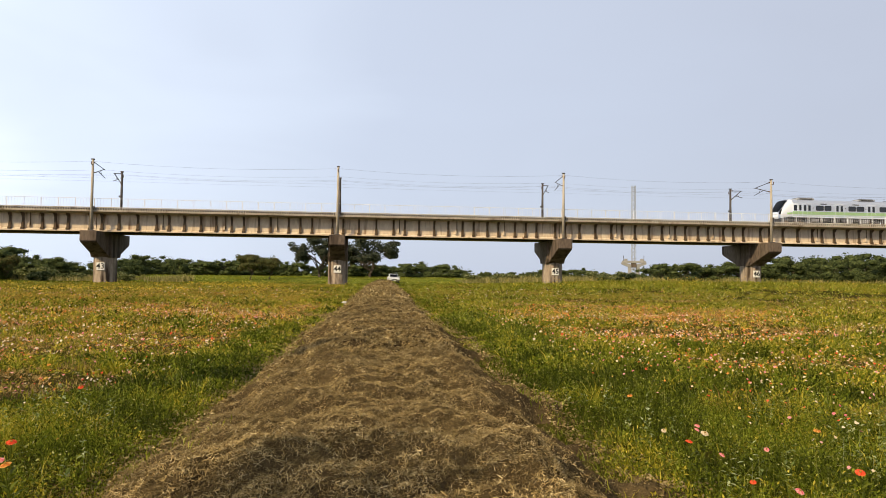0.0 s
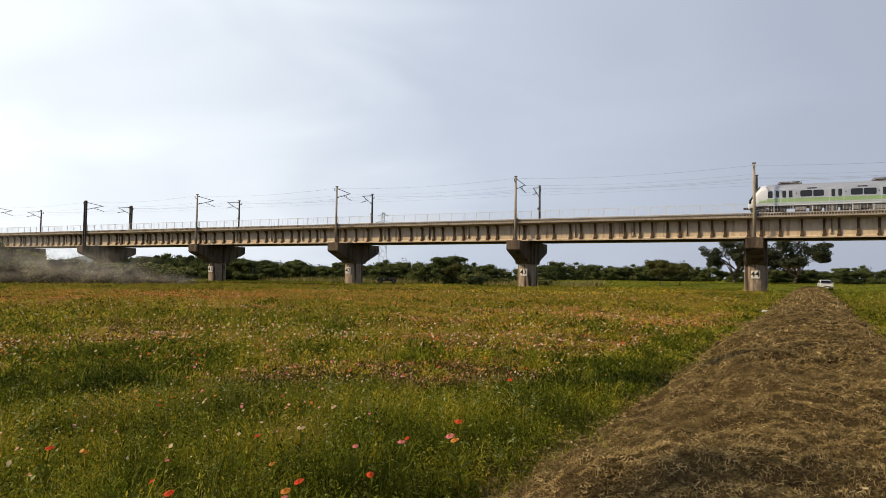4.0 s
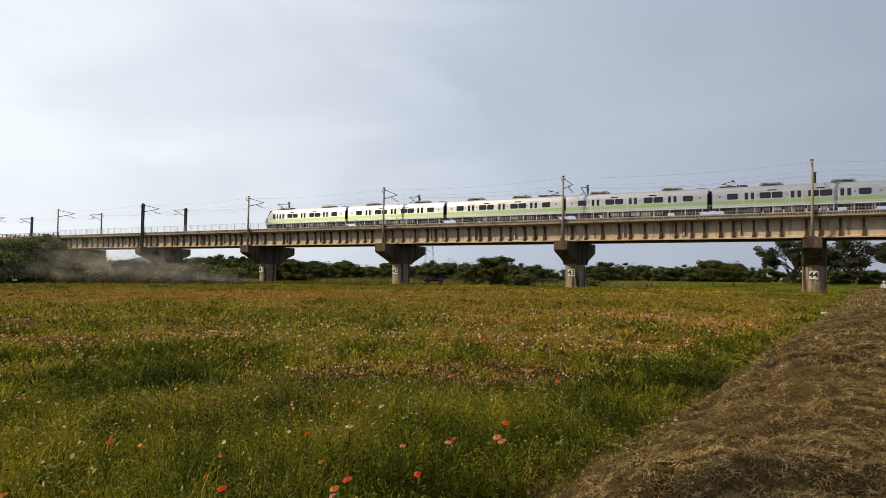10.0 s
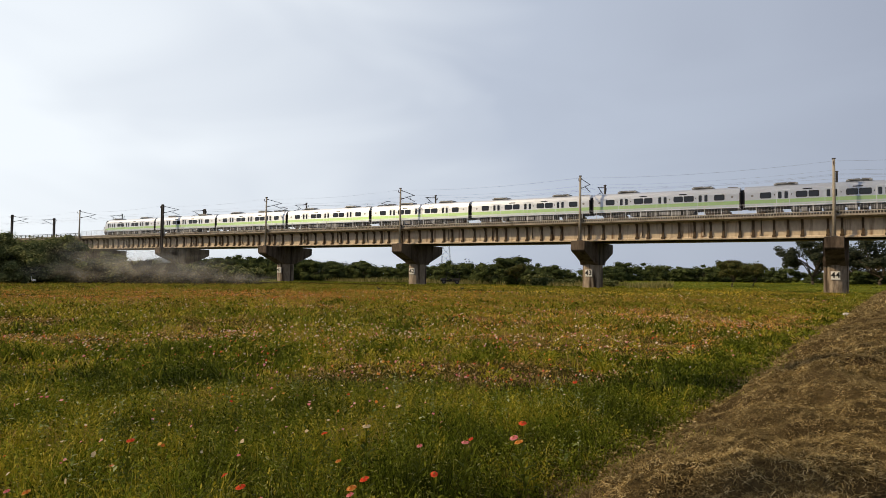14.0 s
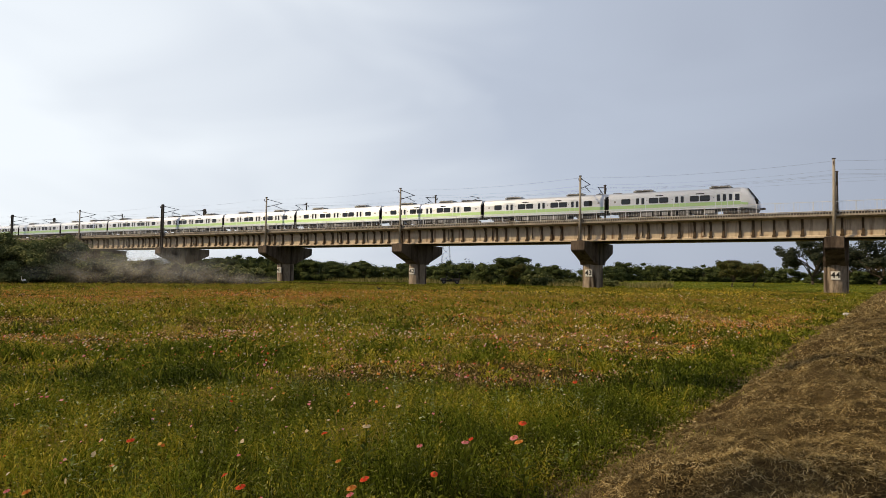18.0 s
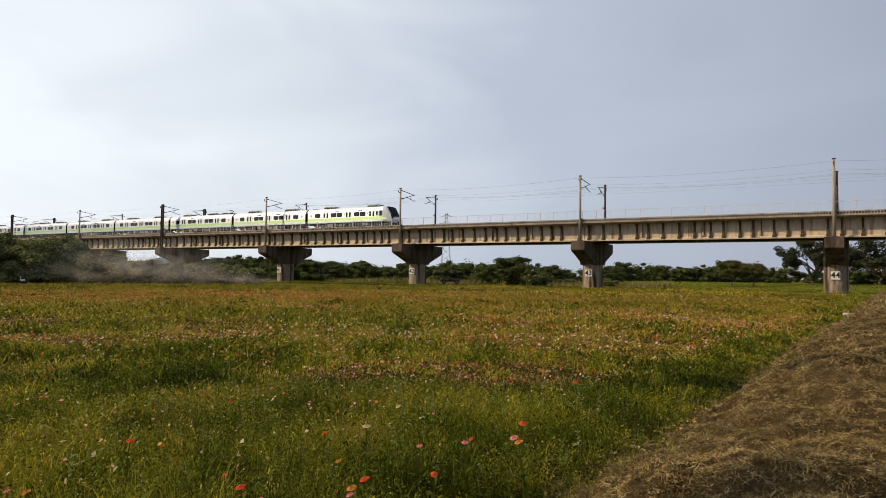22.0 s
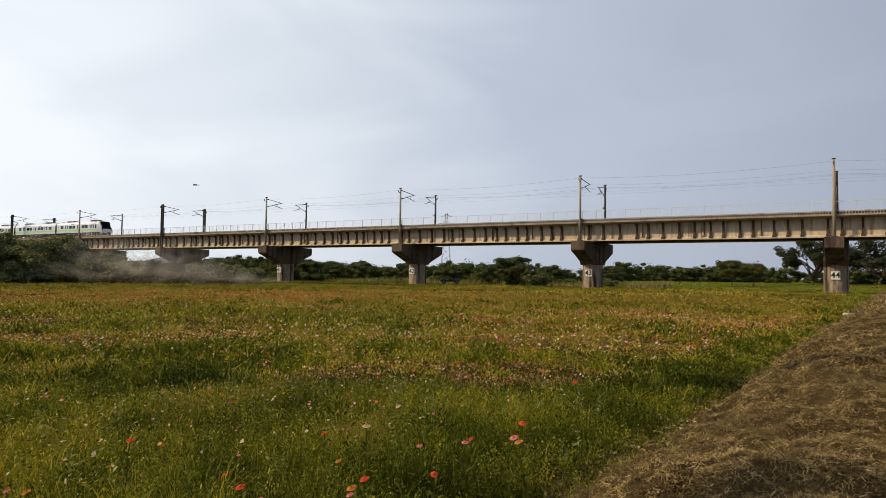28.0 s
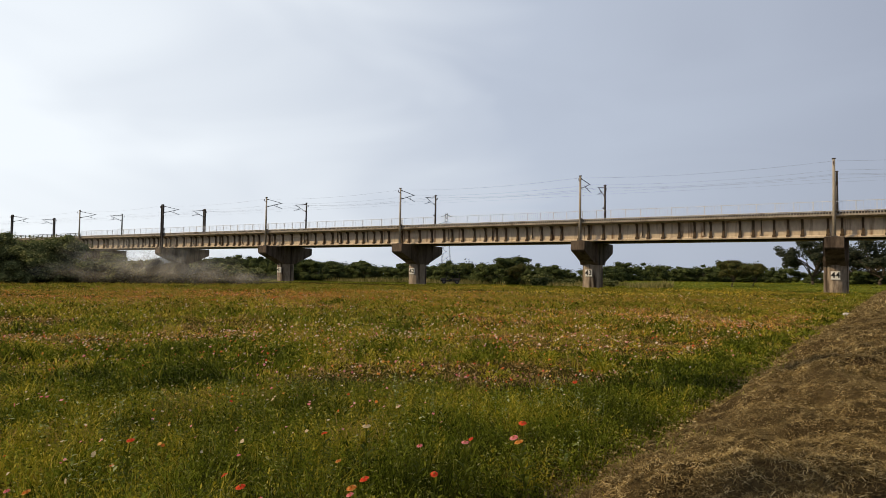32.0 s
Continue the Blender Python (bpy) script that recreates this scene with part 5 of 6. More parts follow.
def build_flowers():
    def zone(n, r0, r1, a0, a1, want, hmul=(0.85, 1.35)):
        x, y = fan_points(n, r0, r1, a0, a1)
        strip = smooth(1.1, 2.4, rim(x, y))
        ok = off_mound(x, y, 1.02) & in_field(x, y) & (want(x, y) * strip > RNG.uniform(0, 1, n))
        x, y = x[ok], y[ok]
        return x, y, ground_z(x, y) + turf_height(x, y) * RNG.uniform(*hmul, len(x))

    patch = lambda x, y, s, k: np.clip(0.42 + 1.5 * lump(x, y, s, k), 0, 1)
    size = lambda x, y, a, b: RNG.uniform(a, b, len(x)) * (1 + 0.5 * smooth(20, 70, np.hypot(x, y)))

    def band(x, y):
        """Where the orange flowers drift."""
        r, az = np.hypot(x, y) * (1 + 0.12 * lump(x, y, 5, 4)), np.degrees(np.arctan2(-x, y))
        thin = 0.25 + 0.75 * (1 - smooth(0.3, 0.8, growth(x, y)))
        near = 0.9 * swath(az, r, 0, 34, 19, 33) + 0.75 * swath(az, r, 28, 68, 30, 60) + 0.5 * swath(az, r, 45, 68, 15, 20) + 0.25 * swath(az, r, 8, 50, 10, 19) + 0.35 * swath(az, r, 0, 30, 33, 50)
        right = 0.95 * swath(az, r, -36, -13, 17, 36) + 0.3 * swath(az, r, -44, -20, 11, 20)
        return (near + right) * thin * (0.65 + 0.35 * patch(x, y, 2.2, 7))

    x, y, z = zone(150000, 10, 66, -45, 69, band, (0.75, 1.2))
    heads("orange_flowers", x, y, z, size(x, y, 0.011, 0.025), "petal_orange", "orange wildflowers drifting over the meadow")
    x, y, z = zone(9000, 12, 70, -45, 69, lambda x, y: band(x, y) * patch(x, y, 3.0, 7))
    heads("red_flowers", x, y, z, size(x, y, 0.020, 0.036), "petal_red", "red wildflowers among the orange ones")
    x, y, z = zone(26000, 36, 86, -45, 69, lambda x, y: 0.03 + 0.9 * swath(np.degrees(np.arctan2(-x, y)), np.hypot(x, y), 4, 34, 42, 80) * patch(x, y, 5.0, 3) + 0.25 * smooth(58, 74, np.hypot(x, y)) * patch(x, y, 4.0, 5) * (x > -45))
    heads("yellow_flowers", x, y, z, size(x, y, 0.020, 0.036), "petal_yellow", "yellow wildflowers at the far side of the meadow")
    x, y, z = zone(17000, 9, 60, -45, 69, lambda x, y: 0.05 + 0.8 * band(x, y) * patch(x, y, 4.0, 1), (0.95, 1.3))
    heads("pink_flowers", x, y, z, size(x, y, 0.012, 0.027), "petal_pink", "pink wildflowers scattered over the meadow")
    x, y, z = zone(26000, 5.0, 60, -45, 69, lambda x, y: (0.08 + 0.4 * patch(x, y, 3.0, 2) + 0.35 * (1 - growth(x, y))) * (1 - 0.85 * smooth(20, 38, np.hypot(x, y))), (1.0, 1.45))
    heads("white_flowers", x, y, z, size(x, y, 0.008, 0.017) * (1 + 0.9 * smooth(8, 18, np.hypot(x, y))), "petal_white", "small white wildflowers scattered over the meadow")
    # brown seed heads in the thin strips of the field
    x, y, z = zone(200000, 6, 44, -45, 69, lambda x, y: smooth(6, 9, np.hypot(x, y)) * (0.06 + 0.9 * (1 - smooth(0.2, 0.55, growth(x, y)))) * np.where(x < 2, 1, 0.25), (0.4, 1.1))
    sprigs("seed_heads", x, y, z, RNG.uniform(0.006, 0.015, len(x)) * (1 + smooth(14, 40, np.hypot(x, y))), "dry", "brown dried seed heads in the meadow", "seed heads", 1.2)
    for nm, mt, n, k in (("scattered_red_flowers", "petal_red", 1100, 1), ("scattered_pink_flowers", "petal_pink", 1500, 2), ("scattered_white_flowers", "petal_white", 2000, 3), ("scattered_orange_flowers", "petal_orange", 1300, 4)):
        x, y, z = zone(n, 4.6, 18, -45, 69, lambda x, y: 0.1 + 0.8 * patch(x, y, 1.6, k), (1.0, 1.45))
        heads(nm, x, y, z, RNG.uniform(0.008, 0.017, len(x)) * (1 + 0.5 * smooth(7, 14, np.hypot(x, y))), mt, mt.split("_")[1] + " wildflowers standing over the nearer grass")


def build_hay():
    """Cut stalks matted on the ridge, every way, broader and fewer farther off."""
    for name, n, y0, y1, ln, w, puff in (("near_hay", 330000, 2.9, 9.5, 0.030, 0.0030, 0.034), ("middle_hay", 160000, 9.5, 28.0, 0.060, 0.0090, 0.035), ("far_hay", 50000, 28.0, 97.0, 0.24, 0.028, 0.04)):
        y = y0 + (y1 - y0) * RNG.uniform(0, 1, n) ** (1.25 if y1 < 60 else 1.6)
        u = RNG.uniform(-1.0, 1.0, n) + RNG.normal(0, 0.10, n)
        x = mound_mid(y) + u * mound_half(y)
        sparse = 1 - 0.75 * smooth(0.88, 1.15, np.abs(u) + 0.15 * lump(x, y, 0.4, 2))
        # thinned on the right flank: dark bed colour shows soil and paints its shade
        sparse = sparse * (1 - 0.86 * smooth(0.48, 0.76, u + 0.2 * lump(x, y, 0.5, 9)))
        ok = RNG.uniform(0, 1, n) < sparse
        x, y, u = x[ok], y[ok], u[ok]
        n = len(x)
        z = ground_z(x, y) + np.maximum(mound_top(x, y), 0.0) + puff * (RNG.uniform(-0.2, 1.0, n) * (0.45 + 0.9 * np.clip(lump(x, y, 0.16, 3, 2) + 0.35, 0, 1)))
        a = np.pi * 2 * lump(x, y, 0.22, 8, 2) + RNG.normal(0, 1.5, n)
        e = RNG.normal(0, 0.55, n)
        size = ln * RNG.uniform(0.35, 1.5, n)
        d = np.stack([np.cos(a) * np.cos(e), np.sin(a) * np.cos(e), np.sin(e)], 1) * size[:, None]
        s = np.stack([-np.sin(a), np.cos(a), RNG.normal(0, 0.8, n)], 1) * (w * RNG.uniform(0.6, 1.5, n) / 2)[:, None]
        p = np.stack([x, y, z], 1)
        V = np.stack([p - d / 2 - s, p - d / 2 + s, p + d / 2 + s * 0.6, p + d / 2 - s * 0.6], 1).reshape(-1, 3)
        tagged(part(name, raw_mesh(name, V, np.arange(len(V)).reshape(-1, 4)), "hay"), "dry brown mown hay matted on the ridge", "hay", kind="stuff")
    # bits of hay strewn over the short grass at the foot of the ridge
    n = 26000
    y = 3 + 27 * RNG.uniform(0, 1, n) ** 1.5
    u = RNG.choice([-1, -1, 1], n) * (0.95 + np.abs(RNG.normal(0, 0.13, n)))
    x = mound_mid(y) + u * mound_half(y)
    sprigs("strewn_hay", x, y, ground_z(x, y) + np.maximum(mound_top(x, y), 0) + RNG.uniform(0.005, 0.05, n), (0.012 + 0.0012 * y) * RNG.uniform(0.5, 1.5, n), "hay", "loose bits of hay strewn at the foot of the ridge", "hay", 0.3)
    # green tufts that creep over the ridge's rims
    n = 15000
    y = 3 + 40 * RNG.uniform(0, 1, n) ** 1.8
    u = RNG.choice([-1, 1], n) * RNG.normal(1.0, 0.10, n)
    x = mound_mid(y) + u * mound_half(y)
    ok = lump(x, y, 0.35, 4, 2) > -0.05
    x, y, n = x[ok], y[ok], int(ok.sum())
    z = ground_z(x, y) + np.maximum(mound_top(x, y), 0)
    blades("rim_grass", x, y, RNG.uniform(0.04, 0.13, n), 0.005 + 0.0006 * y, "lush", "short green grass creeping over the rim of the ridge", "grass", 0.6, z)


build_grass()
build_flowers()
build_hay()

# ------------------------------------------------------------ smaller things
def wheel(root, x, y, r, w):
    s = 1 if x > 0 else -1
    t = part("wheel", tubes(((x - s * w, y, r), (x, y, r), r), seg=18), "rubber", root)
    part("rim", tubes(((x - s * 0.02, y, r), (x + s * 0.012, y, r), r * 0.62), seg=14), "galv", t)


def make_white_car(m):
    """A small white car, its front to -y."""
    root = thing("car", "small white car parked on the grass beyond the ridge", "car", m)
    part("body", extrude_outline([(-2.05, 0.30), (-2.10, 0.62), (-1.98, 0.84), (-0.95, 1.00), (1.92, 1.02), (2.05, 0.90), (2.05, 0.32)], "x", -0.86, 0.86, 0.06), "car_white", root)
    cab = part("cabin", extrude_outline([(-0.92, 0.99), (-0.22, 1.50), (0.15, 1.58), (1.35, 1.56), (1.90, 1.01)], "x", -0.74, 0.74, 0.07), "car_white", root)
    part("windscreen", extrude_outline([(-0.90, 1.04), (-0.29, 1.47), (-0.27, 1.45), (-0.86, 1.03)], "x", -0.66, 0.66), "glass", cab).location = (0, -0.03, 0.02)
    for s in (-1, 1):
        part("side_window", extrude_outline([(-0.62, 1.08), (-0.12, 1.46), (1.25, 1.46), (1.62, 1.08)], "x", s * 0.735, s * 0.748), "glass", cab)
        part("headlamp", boxes((s * 0.66 - 0.17, s * 0.66 + 0.17, -2.12, -1.98, 0.66, 0.80), bevel=0.03), "lamp_clear", root)
        part("mirror", boxes((s * 0.95 - 0.09, s * 0.95 + 0.09, -0.72, -0.58, 1.02, 1.16), bevel=0.03), "car_white", root)
        for y in (-1.28, 1.28):
            wheel(root, s * 0.86, y, 0.31, 0.2)
    part("bumper", boxes((-0.84, 0.84, -2.16, -2.0, 0.30, 0.52), bevel=0.05), "under", root)
    part("grille", boxes((-0.4, 0.4, -2.13, -2.04, 0.58, 0.70), bevel=0.02), "black", root)
    part("number_plate", boxes((-0.2, 0.2, -2.175, -2.155, 0.36, 0.46)), "sign", root)


def make_cart(m):
    """An open farm runabout under a flat canopy, long axis x."""
    root = thing("farm_cart", "dark open farm runabout with a flat black canopy", "farm vehicle", m)
    part("chassis", boxes((-1.55, 1.5, -0.6, 0.6, 0.38, 0.62), bevel=0.04), "black", root)
    part("hood", extrude_outline([(-1.6, 0.6), (-1.55, 0.92), (-0.75, 1.05), (-0.7, 0.6)], "y", -0.55, 0.55, 0.04), "dark_steel", root)
    part("seat", boxes((-0.25, 0.3, -0.5, 0.5, 0.62, 0.85), (0.2, 0.34, -0.5, 0.5, 0.85, 1.25), bevel=0.04), "rubber", root)
    part("cargo_bed", boxes((0.5, 1.6, -0.62, 0.62, 0.62, 0.70), (0.5, 0.55, -0.62, 0.62, 0.7, 0.98), (1.55, 1.6, -0.62, 0.62, 0.7, 0.98), (0.5, 1.6, -0.62, -0.57, 0.7, 0.98), (0.5, 1.6, 0.57, 0.62, 0.7, 0.98)), "dark_steel", root)
    part("canopy", boxes((-0.95, 1.75, -0.72, 0.72, 1.80, 1.88), bevel=0.03), "black", root)
    for x in (-0.75, 1.5):
        for y in (-0.56, 0.56):
            part("canopy_post", tubes(((x, y, 0.6), (x, y, 1.81), 0.035), seg=6), "black", root)
    part("steering_wheel", tubes(((-0.55, -0.2, 1.12), (-0.52, -0.2, 1.15), 0.19), seg=14), "black", root)
    for y in (-0.42, 0.42):
        part("headlamp", tubes(((-1.62, y, 0.82), (-1.54, y, 0.82), 0.11), seg=10), "lamp_clear", root)
    for x in (-1.1, 1.1):
        for y in (-0.66, 0.66):
            t = part("wheel", tubes(((x, y - 0.1, 0.33), (x, y + 0.1, 0.33), 0.33), seg=16), "rubber", root)
            part("rim", tubes(((x, y - 0.11, 0.33), (x, y + 0.11, 0.33), 0.17), seg=12), "under", t)


def lattice(name, label, m, h, wb, wt, arms=(), bays=10):
    """A four-legged lattice tower with crossed bracing and, if given, cross arms."""
    root = thing(name, label, "tower", m)
    at = lambda z: (wb + (wt - wb) * min(1, z / h)) / 2
    for sx, sy in ((-1, -1), (1, -1), (1, 1), (-1, 1)):
        part("leg", tubes(((sx * wb / 2, sy * wb / 2, 0), (sx * wt / 2, sy * wt / 2, h), h * 0.0024), seg=5), "lattice", root)
    zs = [h * (1 - (1 - k / bays) ** 1.25) for k in range(bays + 1)]
    for z0, z1 in zip(zs, zs[1:]):
        a, b = at(z0), at(z1)
        bm = bmesh.new()
        for p, q in (((-a, -a), (b, -b)), ((a, -a), (-b, -b)), ((-a, a), (b, b)), ((a, a), (-b, b)), ((-a, -a), (-b, b)), ((a, a), (b, -b))):
            tube(bm, (*p, z0), (*q, z1), h * 0.0013, seg=4)
        part("bracing", bm, "lattice", root)
    for z, r in arms:
        part("cross_arm", tubes(((-r, 0, z), (r, 0, z), h * 0.004), ((-r, 0, z), (0, 0, z + h * 0.035), h * 0.003), ((r, 0, z), (0, 0, z + h * 0.035), h * 0.003), seg=5), "lattice", root)
    return root


def make_far_pier(m):
    """An unfinished pier of another road bridge: two legs, spread arms and a table."""
    root = thing("unfinished_pier", "pale concrete pier of an unfinished bridge with splayed arms", "pier", m)
    for s in (-1, 1):
        part("leg", boxes((s * 1.9 - 0.65, s * 1.9 + 0.65, -1, 1, -1, 5.2), bevel=0.08), "far_concrete", root)
        part("arm", extrude_outline([(s * 1.3, 3.6), (s * 5.6, 5.4), (s * 5.6, 6.2), (s * 1.3, 5.4)], "y", -1.1, 1.1), "far_concrete", root)
        part("upstand", boxes((s * 3.6 - 0.7, s * 3.6 + 0.7, -0.8, 0.8, 6.95, 7.9), bevel=0.05), "far_concrete", root)
        part("hoist_post", tubes(((s * 4.6, 0, 6.9), (s * 4.6, 0, 9.4), 0.12), seg=6), "dark_steel", root)
    part("table", boxes((-5.2, 5.2, -1.3, 1.3, 5.9, 7.0), bevel=0.1), "far_concrete", root)
    part("girder_stub", boxes((-1.1, 1.1, -1.0, 1.0, 3.9, 6.0), bevel=0.05), "cap", root)


def zinnia(colour, label):
    """One flower about its foot, 0.44 m tall."""
    rng = np.random.default_rng(len(colour))
    root = thing("flower", label, "flower", group="flowers nearest the path")
    bm = bmesh.new()
    pts = [Vector((0, 0, -0.02)), Vector((0.012, 0.006, 0.16)), Vector((0.004, -0.008, 0.31)), Vector((0, 0, 0.425))]
    for a, b in zip(pts, pts[1:]):
        tube(bm, a, b, 0.0042, 0.0036, seg=6)
    part("stem", bm, "herb_dark", root)
    leaf_v = [(0, 0, 0), (0.03, -0.014, 0.012), (0.062, -0.012, 0.016), (0.10, 0, 0.004), (0.062, 0.012, 0.016), (0.03, 0.014, 0.012)]
    leaf = bpy.data.meshes.new("leaf"); leaf.from_pydata(leaf_v, [], [(0, 1, 5), (1, 2, 4, 5), (2, 3, 4)]); leaf.materials.append(M["weeds"])
    for k in range(9):
        part("leaf", leaf, "weeds", root).matrix_basis = pose(0.006, 0, 0.06 + 0.036 * k, 0, -28, k * 100) @ Matrix.Scale(1.35 - 0.06 * k, 4)
    bm = bmesh.new()
    for ring, (n, r, lift) in enumerate(((13, 0.031, -0.002), (11, 0.025, 0.002), (7, 0.017, 0.005))):
        for k in range(n):
            a = 2 * math.pi * (k + 0.5 * ring) / n
            u, v = Vector((math.cos(a), math.sin(a), 0)), Vector((-math.sin(a), math.cos(a), 0))
            w = r * 0.30
            p = [u * 0.006, u * r * 0.6 - v * w, u * r - v * w * 0.6, u * r * 1.03, u * r - v * -w * 0.6, u * r * 0.6 + v * w]
            zs = [0.0, lift + 0.003, lift + rng.uniform(-0.002, 0.002), lift - 0.002, lift + rng.uniform(-0.002, 0.002), lift + 0.003]
            bm.faces.new([bm.verts.new(q + Vector((0, 0, 0.430 + z))) for q, z in zip(p, zs)])
    bloom = part("bloom", bm, "petal_" + colour, root)
    bloom.matrix_basis = Matrix.Translation((0, 0, 0.43)) @ pose(0, 0, 0, 17, -4, 0) @ Matrix.Translation((0, 0, -0.43))
    bm = bmesh.new()
    bmesh.ops.create_icosphere(bm, subdivisions=2, radius=0.008, matrix=Matrix.Translation((0, 0, 0.437)) @ Matrix.Diagonal((1, 1, 0.7, 1)))
    part("heart", bm, "heart", bloom)
    return root


FLOWER_SPOTS = {
    "red": [(-2.35, 5.04), (-2.49, 3.23), (-2.29, 3.64), (-2.46, 4.51), (-3.36, 3.81), (-2.73, 7.42), (-3.18, 2.81), (-2.84, 2.64), (-4.35, 2.88), (2.38, 4.65), (3.15, 3.95), (2.47, 3.85)],
    "pink": [(-2.13, 4.66), (-2.69, 4.03), (-2.42, 2.98), (-2.39, 4.18), (-2.75, 2.7), (-3.94, 1.96), (2.66, 5.19), (2.8, 5.29), (2.48, 4.48), (3.02, 4.68), (2.52, 3.72)],
    "orange": [(-2.06, 4.5), (-2.84, 3.43), (-2.36, 3.04), (-3.75, 1.97), (2.81, 6.67), (3.7, 4.99)],
    "white": [(-3.18, 4.07), (-3.48, 5.07), (2.5, 5.29), (2.57, 4.93)]}


def build_near_flowers():
    rng = random.Random(5)
    for colour, spots in FLOWER_SPOTS.items():
        f, first = zinnia(colour, "single " + colour + " zinnia standing over the grass"), True
        for i, (x, y) in enumerate(spots):
            k = 1.05 if i < 1 else rng.uniform(0.55, 0.9)
            z = float(ground_z(x, y))
            m = pose(x, y, z - 0.0, rng.uniform(-9, 12), rng.uniform(-12, 6), rng.uniform(-25, 40)) @ Matrix.Diagonal((k, k, k ** 0.25, 1))
            if first:
                f.matrix_basis = m; first = False
            else:
                copy_thing(f, m)


def make_stone(m, seed):
    rng = random.Random(seed)
    bm = bmesh.new()
    bmesh.ops.create_icosphere(bm, subdivisions=2, radius=0.22)
    for v in bm.verts:
        v.co *= rng.uniform(0.85, 1.1)
        v.co.z *= 0.55
    ob = part("stone", bm, "bag")
    ob.matrix_basis = m
    tagged(ob, "pale rounded stone lying beside the ridge", "stone")


DUST = []


def build_dust():
    """Dust over the track at the field's end, in thin domed billows that drift."""
    rng = random.Random(9)
    bm = bmesh.new()
    n, rings = 20, 6
    prev = [bm.verts.new((0, -0.85, 0))]
    for q in range(1, rings + 1):
        r = q / rings
        cur = [bm.verts.new((r * math.cos(2 * math.pi * k / n), -0.85 * (1 - r * r), r * math.sin(2 * math.pi * k / n))) for k in range(n)]
        for k in range(n):
            if q == 1:
                bm.faces.new((prev[0], cur[(k + 1) % n], cur[k]))
            else:
                bm.faces.new((prev[k], prev[(k + 1) % n], cur[(k + 1) % n], cur[k]))
        prev = cur
    me = bpy.data.meshes.new("billow"); bm.to_mesh(me); bm.free()
    me.materials.append(M["dust"])
    spots = [(61.0, 96, 5.5, 1.6), (57.8, 94, 6.5, 2.6), (56.2, 92, 5.0, 3.0), (54.6, 95, 7.5, 2.4), (53.0, 93, 4.5, 1.9), (51.6, 92, 6.5, 1.7), (50.2, 93, 4.5, 1.2), (48.8, 92, 4.5, 1.0), (58.8, 97, 6.0, 4.2), (55.4, 98, 7.5, 4.4), (52.4, 98, 6.5, 3.4), (47.4, 93, 4.0, 0.8)]
    for az, d, w, h in spots:
        x, y = at_bearing(az, d)
        root = thing("dust_cloud", "thin tan dust hanging over the track at the field's edge", "dust", group="drifting dust")
        root.matrix_basis = pose(x, y, 0.4, 0, 0, az)
        for q in (0, 1):
            b = part("billow", me, "dust", root)
            b.matrix_basis = pose(w * (0.32 - 0.7 * q), 0.9 * q, h * (0.62 + 0.16 * q), 0, 0, 0) @ Matrix.Diagonal((w * 0.72, w * 0.4, h * (0.95 - 0.2 * q), 1))
        DUST.append((root, x, y, az, rng.uniform(0.7, 1.3)))


BIRDS = []


def make_bird():
    root = thing("bird", "small dark bird in flight", "bird", group="birds in flight")
    bm = bmesh.new()
    bmesh.ops.create_icosphere(bm, subdivisions=2, radius=1, matrix=Matrix.Diagonal((0.15, 0.048, 0.05, 1)))
    part("body", bm, "bird", root, smooth=True)
    bm = bmesh.new()
    bmesh.ops.create_icosphere(bm, subdivisions=2, radius=0.038, matrix=Matrix.Translation((0.155, 0, 0.02)))
    tube(bm, (0.18, 0, 0.02), (0.225, 0, 0.012), 0.013, 0.002, seg=6)
    part("head", bm, "bird", root, smooth=True)
    part("tail", extrude_outline([(-0.12, -0.02), (-0.12, 0.02), (-0.27, 0.05), (-0.27, -0.05)], "z", -0.006, 0.006), "bird", root)
    wings = []
    for s in (-1, 1):
        o = [(0.08, 0), (0.09, 0.12), (0.05, 0.26), (-0.04, 0.31), (-0.06, 0.15), (-0.07, 0.0)]
        wings.append(part("wing", extrude_outline([(x, y * s) for x, y in o], "z", -0.005, 0.005), "bird", root))
        wings[-1].location = (0, s * 0.035, 0.02)
    return root, wings


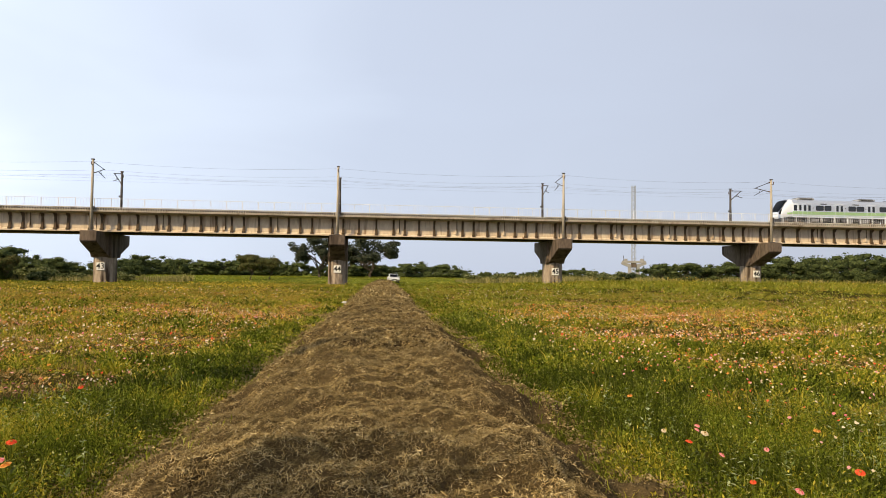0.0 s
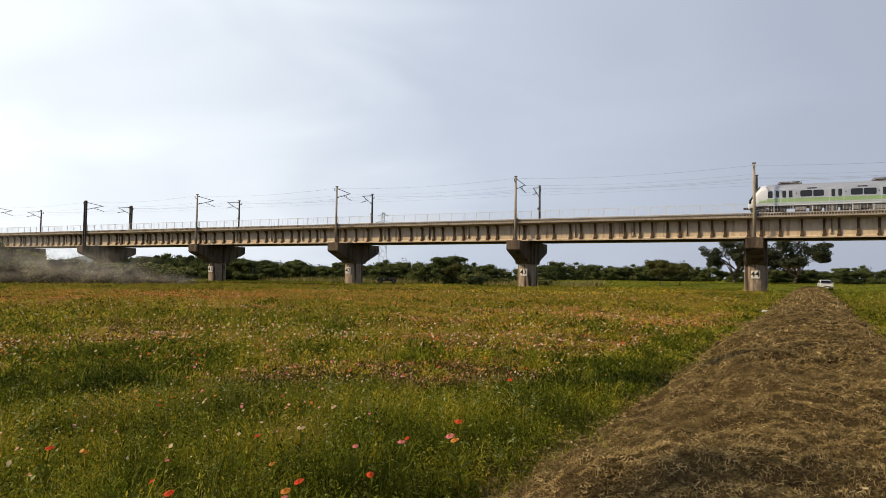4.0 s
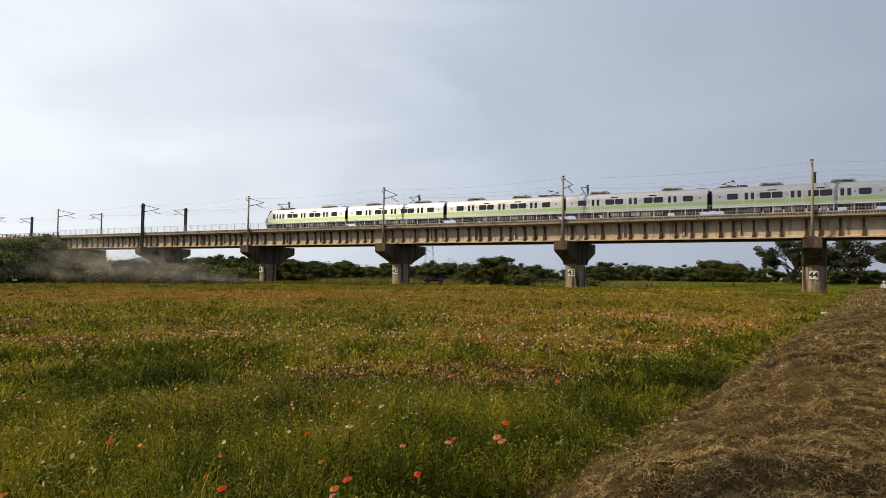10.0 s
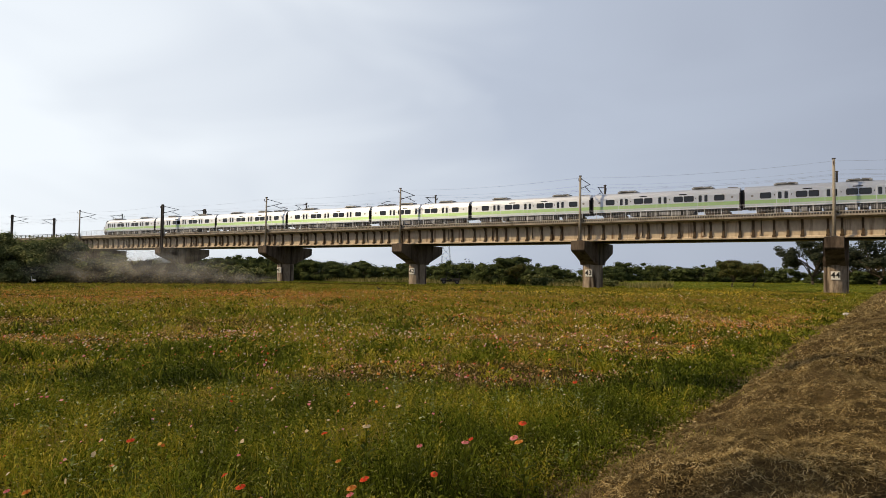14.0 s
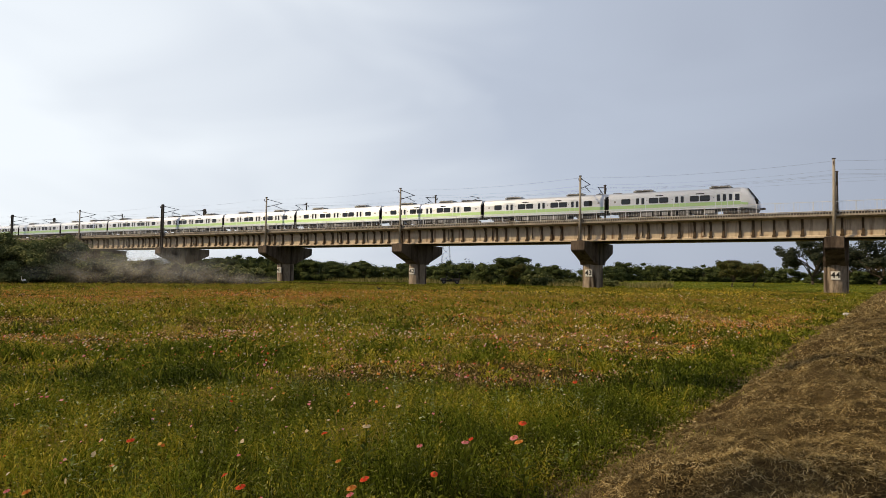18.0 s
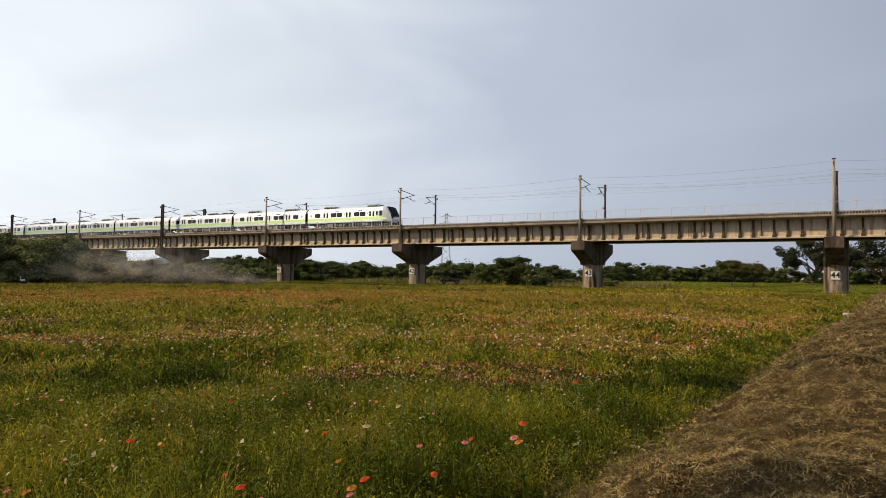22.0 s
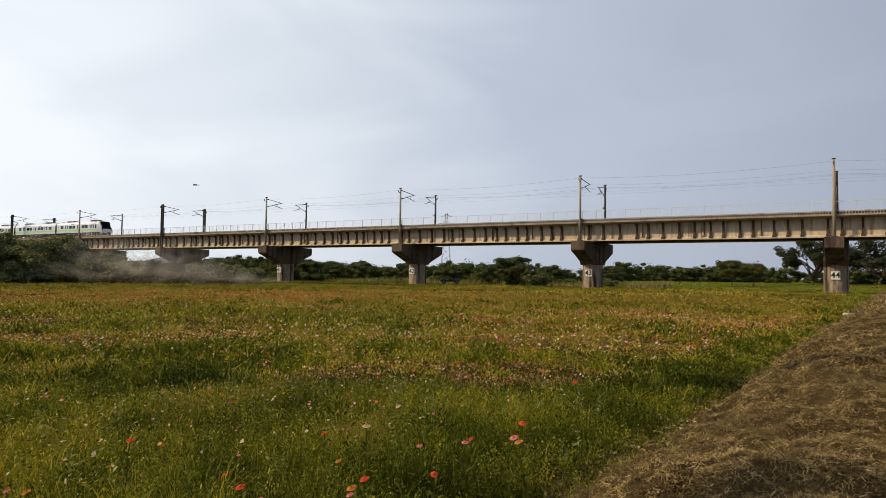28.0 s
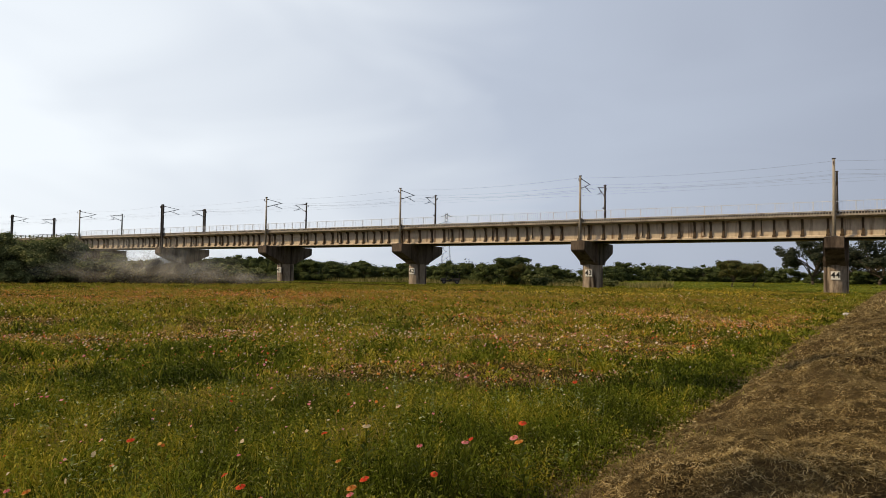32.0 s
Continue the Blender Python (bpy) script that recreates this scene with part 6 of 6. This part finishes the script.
def make_egret():
    """A white wading bird standing 0.9 m tall, about its feet, facing +x."""
    root = thing("egret", "white long-necked egret standing at the field's edge", "bird")
    bm = bmesh.new()
    bmesh.ops.create_icosphere(bm, subdivisions=2, radius=1, matrix=pose(0, 0, 0.47, 0, 22, 0) @ Matrix.Diagonal((0.24, 0.10, 0.115, 1)))
    part("body", bm, "egret_white", root, smooth=True)
    part("neck", tubes(((0.17, 0, 0.48), (0.26, 0, 0.60), 0.050, 0.036), ((0.26, 0, 0.60), (0.20, 0, 0.73), 0.036, 0.028), ((0.20, 0, 0.73), (0.25, 0, 0.86), 0.028, 0.026), seg=8), "egret_white", root, smooth=True)
    bm = bmesh.new()
    bmesh.ops.create_icosphere(bm, subdivisions=2, radius=1, matrix=Matrix.Translation((0.275, 0, 0.875)) @ Matrix.Diagonal((0.055, 0.032, 0.034, 1)))
    head = part("head", bm, "egret_white", root, smooth=True)
    part("bill", tubes(((0.31, 0, 0.872), (0.43, 0, 0.855), 0.013, 0.002), seg=6), "petal_yellow", head, "yellow pointed bill")
    part("tail", extrude_outline([(-0.18, -0.05), (-0.18, 0.05), (-0.33, 0.03), (-0.33, -0.03)], "z", 0.36, 0.38), "egret_white", root)
    for q in (-1, 1):
        part("wing", extrude_outline([(0.14, 0.54), (-0.05, 0.53), (-0.30, 0.37), (-0.12, 0.38), (0.10, 0.42)], "y", q * 0.085, q * 0.11), "egret_white", root)
        leg = part("leg", tubes(((-0.02, q * 0.04, 0.40), (-0.04, q * 0.04, 0.20), 0.014, 0.010), ((-0.04, q * 0.04, 0.20), (0.0, q * 0.04, 0.01), 0.010), seg=6), "sign_black", root, "thin black leg")
        part("foot", tubes(((0, q * 0.04, 0.008), (0.08, q * 0.04, 0.004), 0.007), ((0, q * 0.04, 0.008), (0.06, q * 0.08, 0.004), 0.007), seg=5), "sign_black", leg)
    return root


def build_things():
    x, y = 6.24, 118.0
    make_white_car(pose(x, y, float(ground_z(x, y)) + 0.0, 0, 0, 4))
    x, y = -58.4, 97.0
    make_cart(pose(x, y, float(ground_z(x, y)) + 0.15, 0, 0, 28))
    make_far_pier(pose(126.8, 300, 3.0, 0, 0, -14))
    lattice("lattice_mast", "slim pale lattice steel mast far behind the bridge", pose(134.4, 318, 2.0), 45.5, 1.7, 1.4, (), 16)
    lattice("power_pylon", "pale lattice power pylon far behind the bridge", pose(-306, 500, 3.0, 0, 0, 25), 54.0, 9.0, 1.6, ((38, 6.0), (45, 6.5), (51, 5.0)), 11)
    for x, y, k in ((1.55, 33.0, 1), (0.95, 38.5, 2)):
        make_stone(pose(x - 1.6, y, float(ground_z(x - 1.6, y)) + 0.08), k)
    # low hill at the end of the valley, distance haze put into its bluish colour
    az = np.linspace(38, 72, 60)
    hz = 22 + 14 * np.sin(az * 0.33) ** 2 + 6 * np.sin(az * 1.3)
    V, F = [], []
    for k, (a, z) in enumerate(zip(az, hz)):
        for d, q in ((1500, 0.0), (1620, 0.75), (1750, 1.0), (1950, 0.6), (2200, 0.0)):
            px, py = at_bearing(float(a), d)
            V.append((px, py, z * q + 2.0))
        if k:
            for j in range(4):
                b = (k - 1) * 5 + j
                F.append((b, b + 1, b + 6, b + 5))
    tagged(part("backdrop_hill", raw_mesh("hill", V, F), "hill"), "low bluish wooded hill in the distance", "hill", kind="structure")


build_things()
build_near_flowers()
build_dust()
for _k in range(4):
    BIRDS.append(make_bird())
EGRET = make_egret()

# ------------------------------------------------------------ what moves
# each bird: seconds and place on its way over the field
FLIGHTS = [
    [(6.5, (-41.2, 42.9, 9.9)), (7.4, (-39.9, 30.6, 10.1)), (8.3, (-37.7, 18.9, 10.0))],
    [(7.1, (-40.1, 49.5, 7.4)), (7.7, (-40.7, 37.9, 8.7)), (8.6, (-39.2, 22.6, 9.8))],
    [(27.5, (-41.4, 26.1, 11.9)), (27.8, (-42.2, 21.0, 10.8))],
    [(27.5, (-38.6, 40.0, 8.8)), (28.1, (-40.7, 30.2, 7.7)), (28.7, (-41.3, 21.8, 6.9))]]


def motions():
    for c, off, turn in TRAIN:
        walk(c, [(float(t), pose(train_x(t) + off, NEAR + 3.52, RAIL, 0, 0, turn)) for t in range(33)])
    for ob, x, y, az, k in DUST:
        rows = []
        for t in range(0, 33, 4):
            s = k * 0.075 * (t - 12) + 0.25 * math.sin(t * 0.4 + k * 9)
            rows.append((float(t), pose(x + s * math.cos(radians(az)), y + s * math.sin(radians(az)), 0.4 + 0.12 * math.sin(t * 0.3 + k * 5), 0, 0, az + 3 * math.sin(t * 0.25 + k))))
        walk(ob, rows)
    rows = []
    for t, az in ((0.0, 62.4), (7.0, 62.5), (12.5, 62.6), (17.0, 63.3), (21.0, 63.45), (25.5, 63.5), (28.5, 66.0), (32.0, 67.5)):
        x, y = at_bearing(az, 93.0)
        rows.append((t, pose(x, y, float(ground_z(x, y)) + 0.02, 0, 0, 180 + az)))
    walk(EGRET, rows)
    for (bird, wings), way in zip(BIRDS, FLIGHTS):
        (t0, a), (t1, b) = way[0], way[-1]
        a, b = Vector(a), Vector(b)
        v = (b - a) / (t1 - t0)
        turn = math.degrees(math.atan2(v.y, v.x))
        start, end = a - v * 1.4, b + v * 2.5
        start.z, end.z = 0.45, 0.45
        pts = [(0.0, start), (t0 - 1.6, start)] + [(t, Vector(p)) for t, p in way] + [(t1 + 0.5, b + v * 0.5), (t1 + 2.8, end), (32.0, end)]
        pts = [(t, p) for t, p in pts if t <= 32.0]
        walk(bird, [(t, pose(*p, 0, 0, turn) @ Matrix.Diagonal((0.62, 0.62, 0.62, 1))) for t, p in pts])
        beats = [0.0] + [t0 - 1.6 + 0.09 * k for k in range(int((t1 - t0 + 4) / 0.09))] + [32.0]
        for w, s in zip(wings, (-1, 1)):
            walk(w, [(t, pose(0, s * 0.035, 0.02, s * (0 if k in (0, len(beats) - 1) else (38 if k % 2 else -24)), 0, 0)) for k, t in enumerate(beats) if t <= 32.0])


motions()
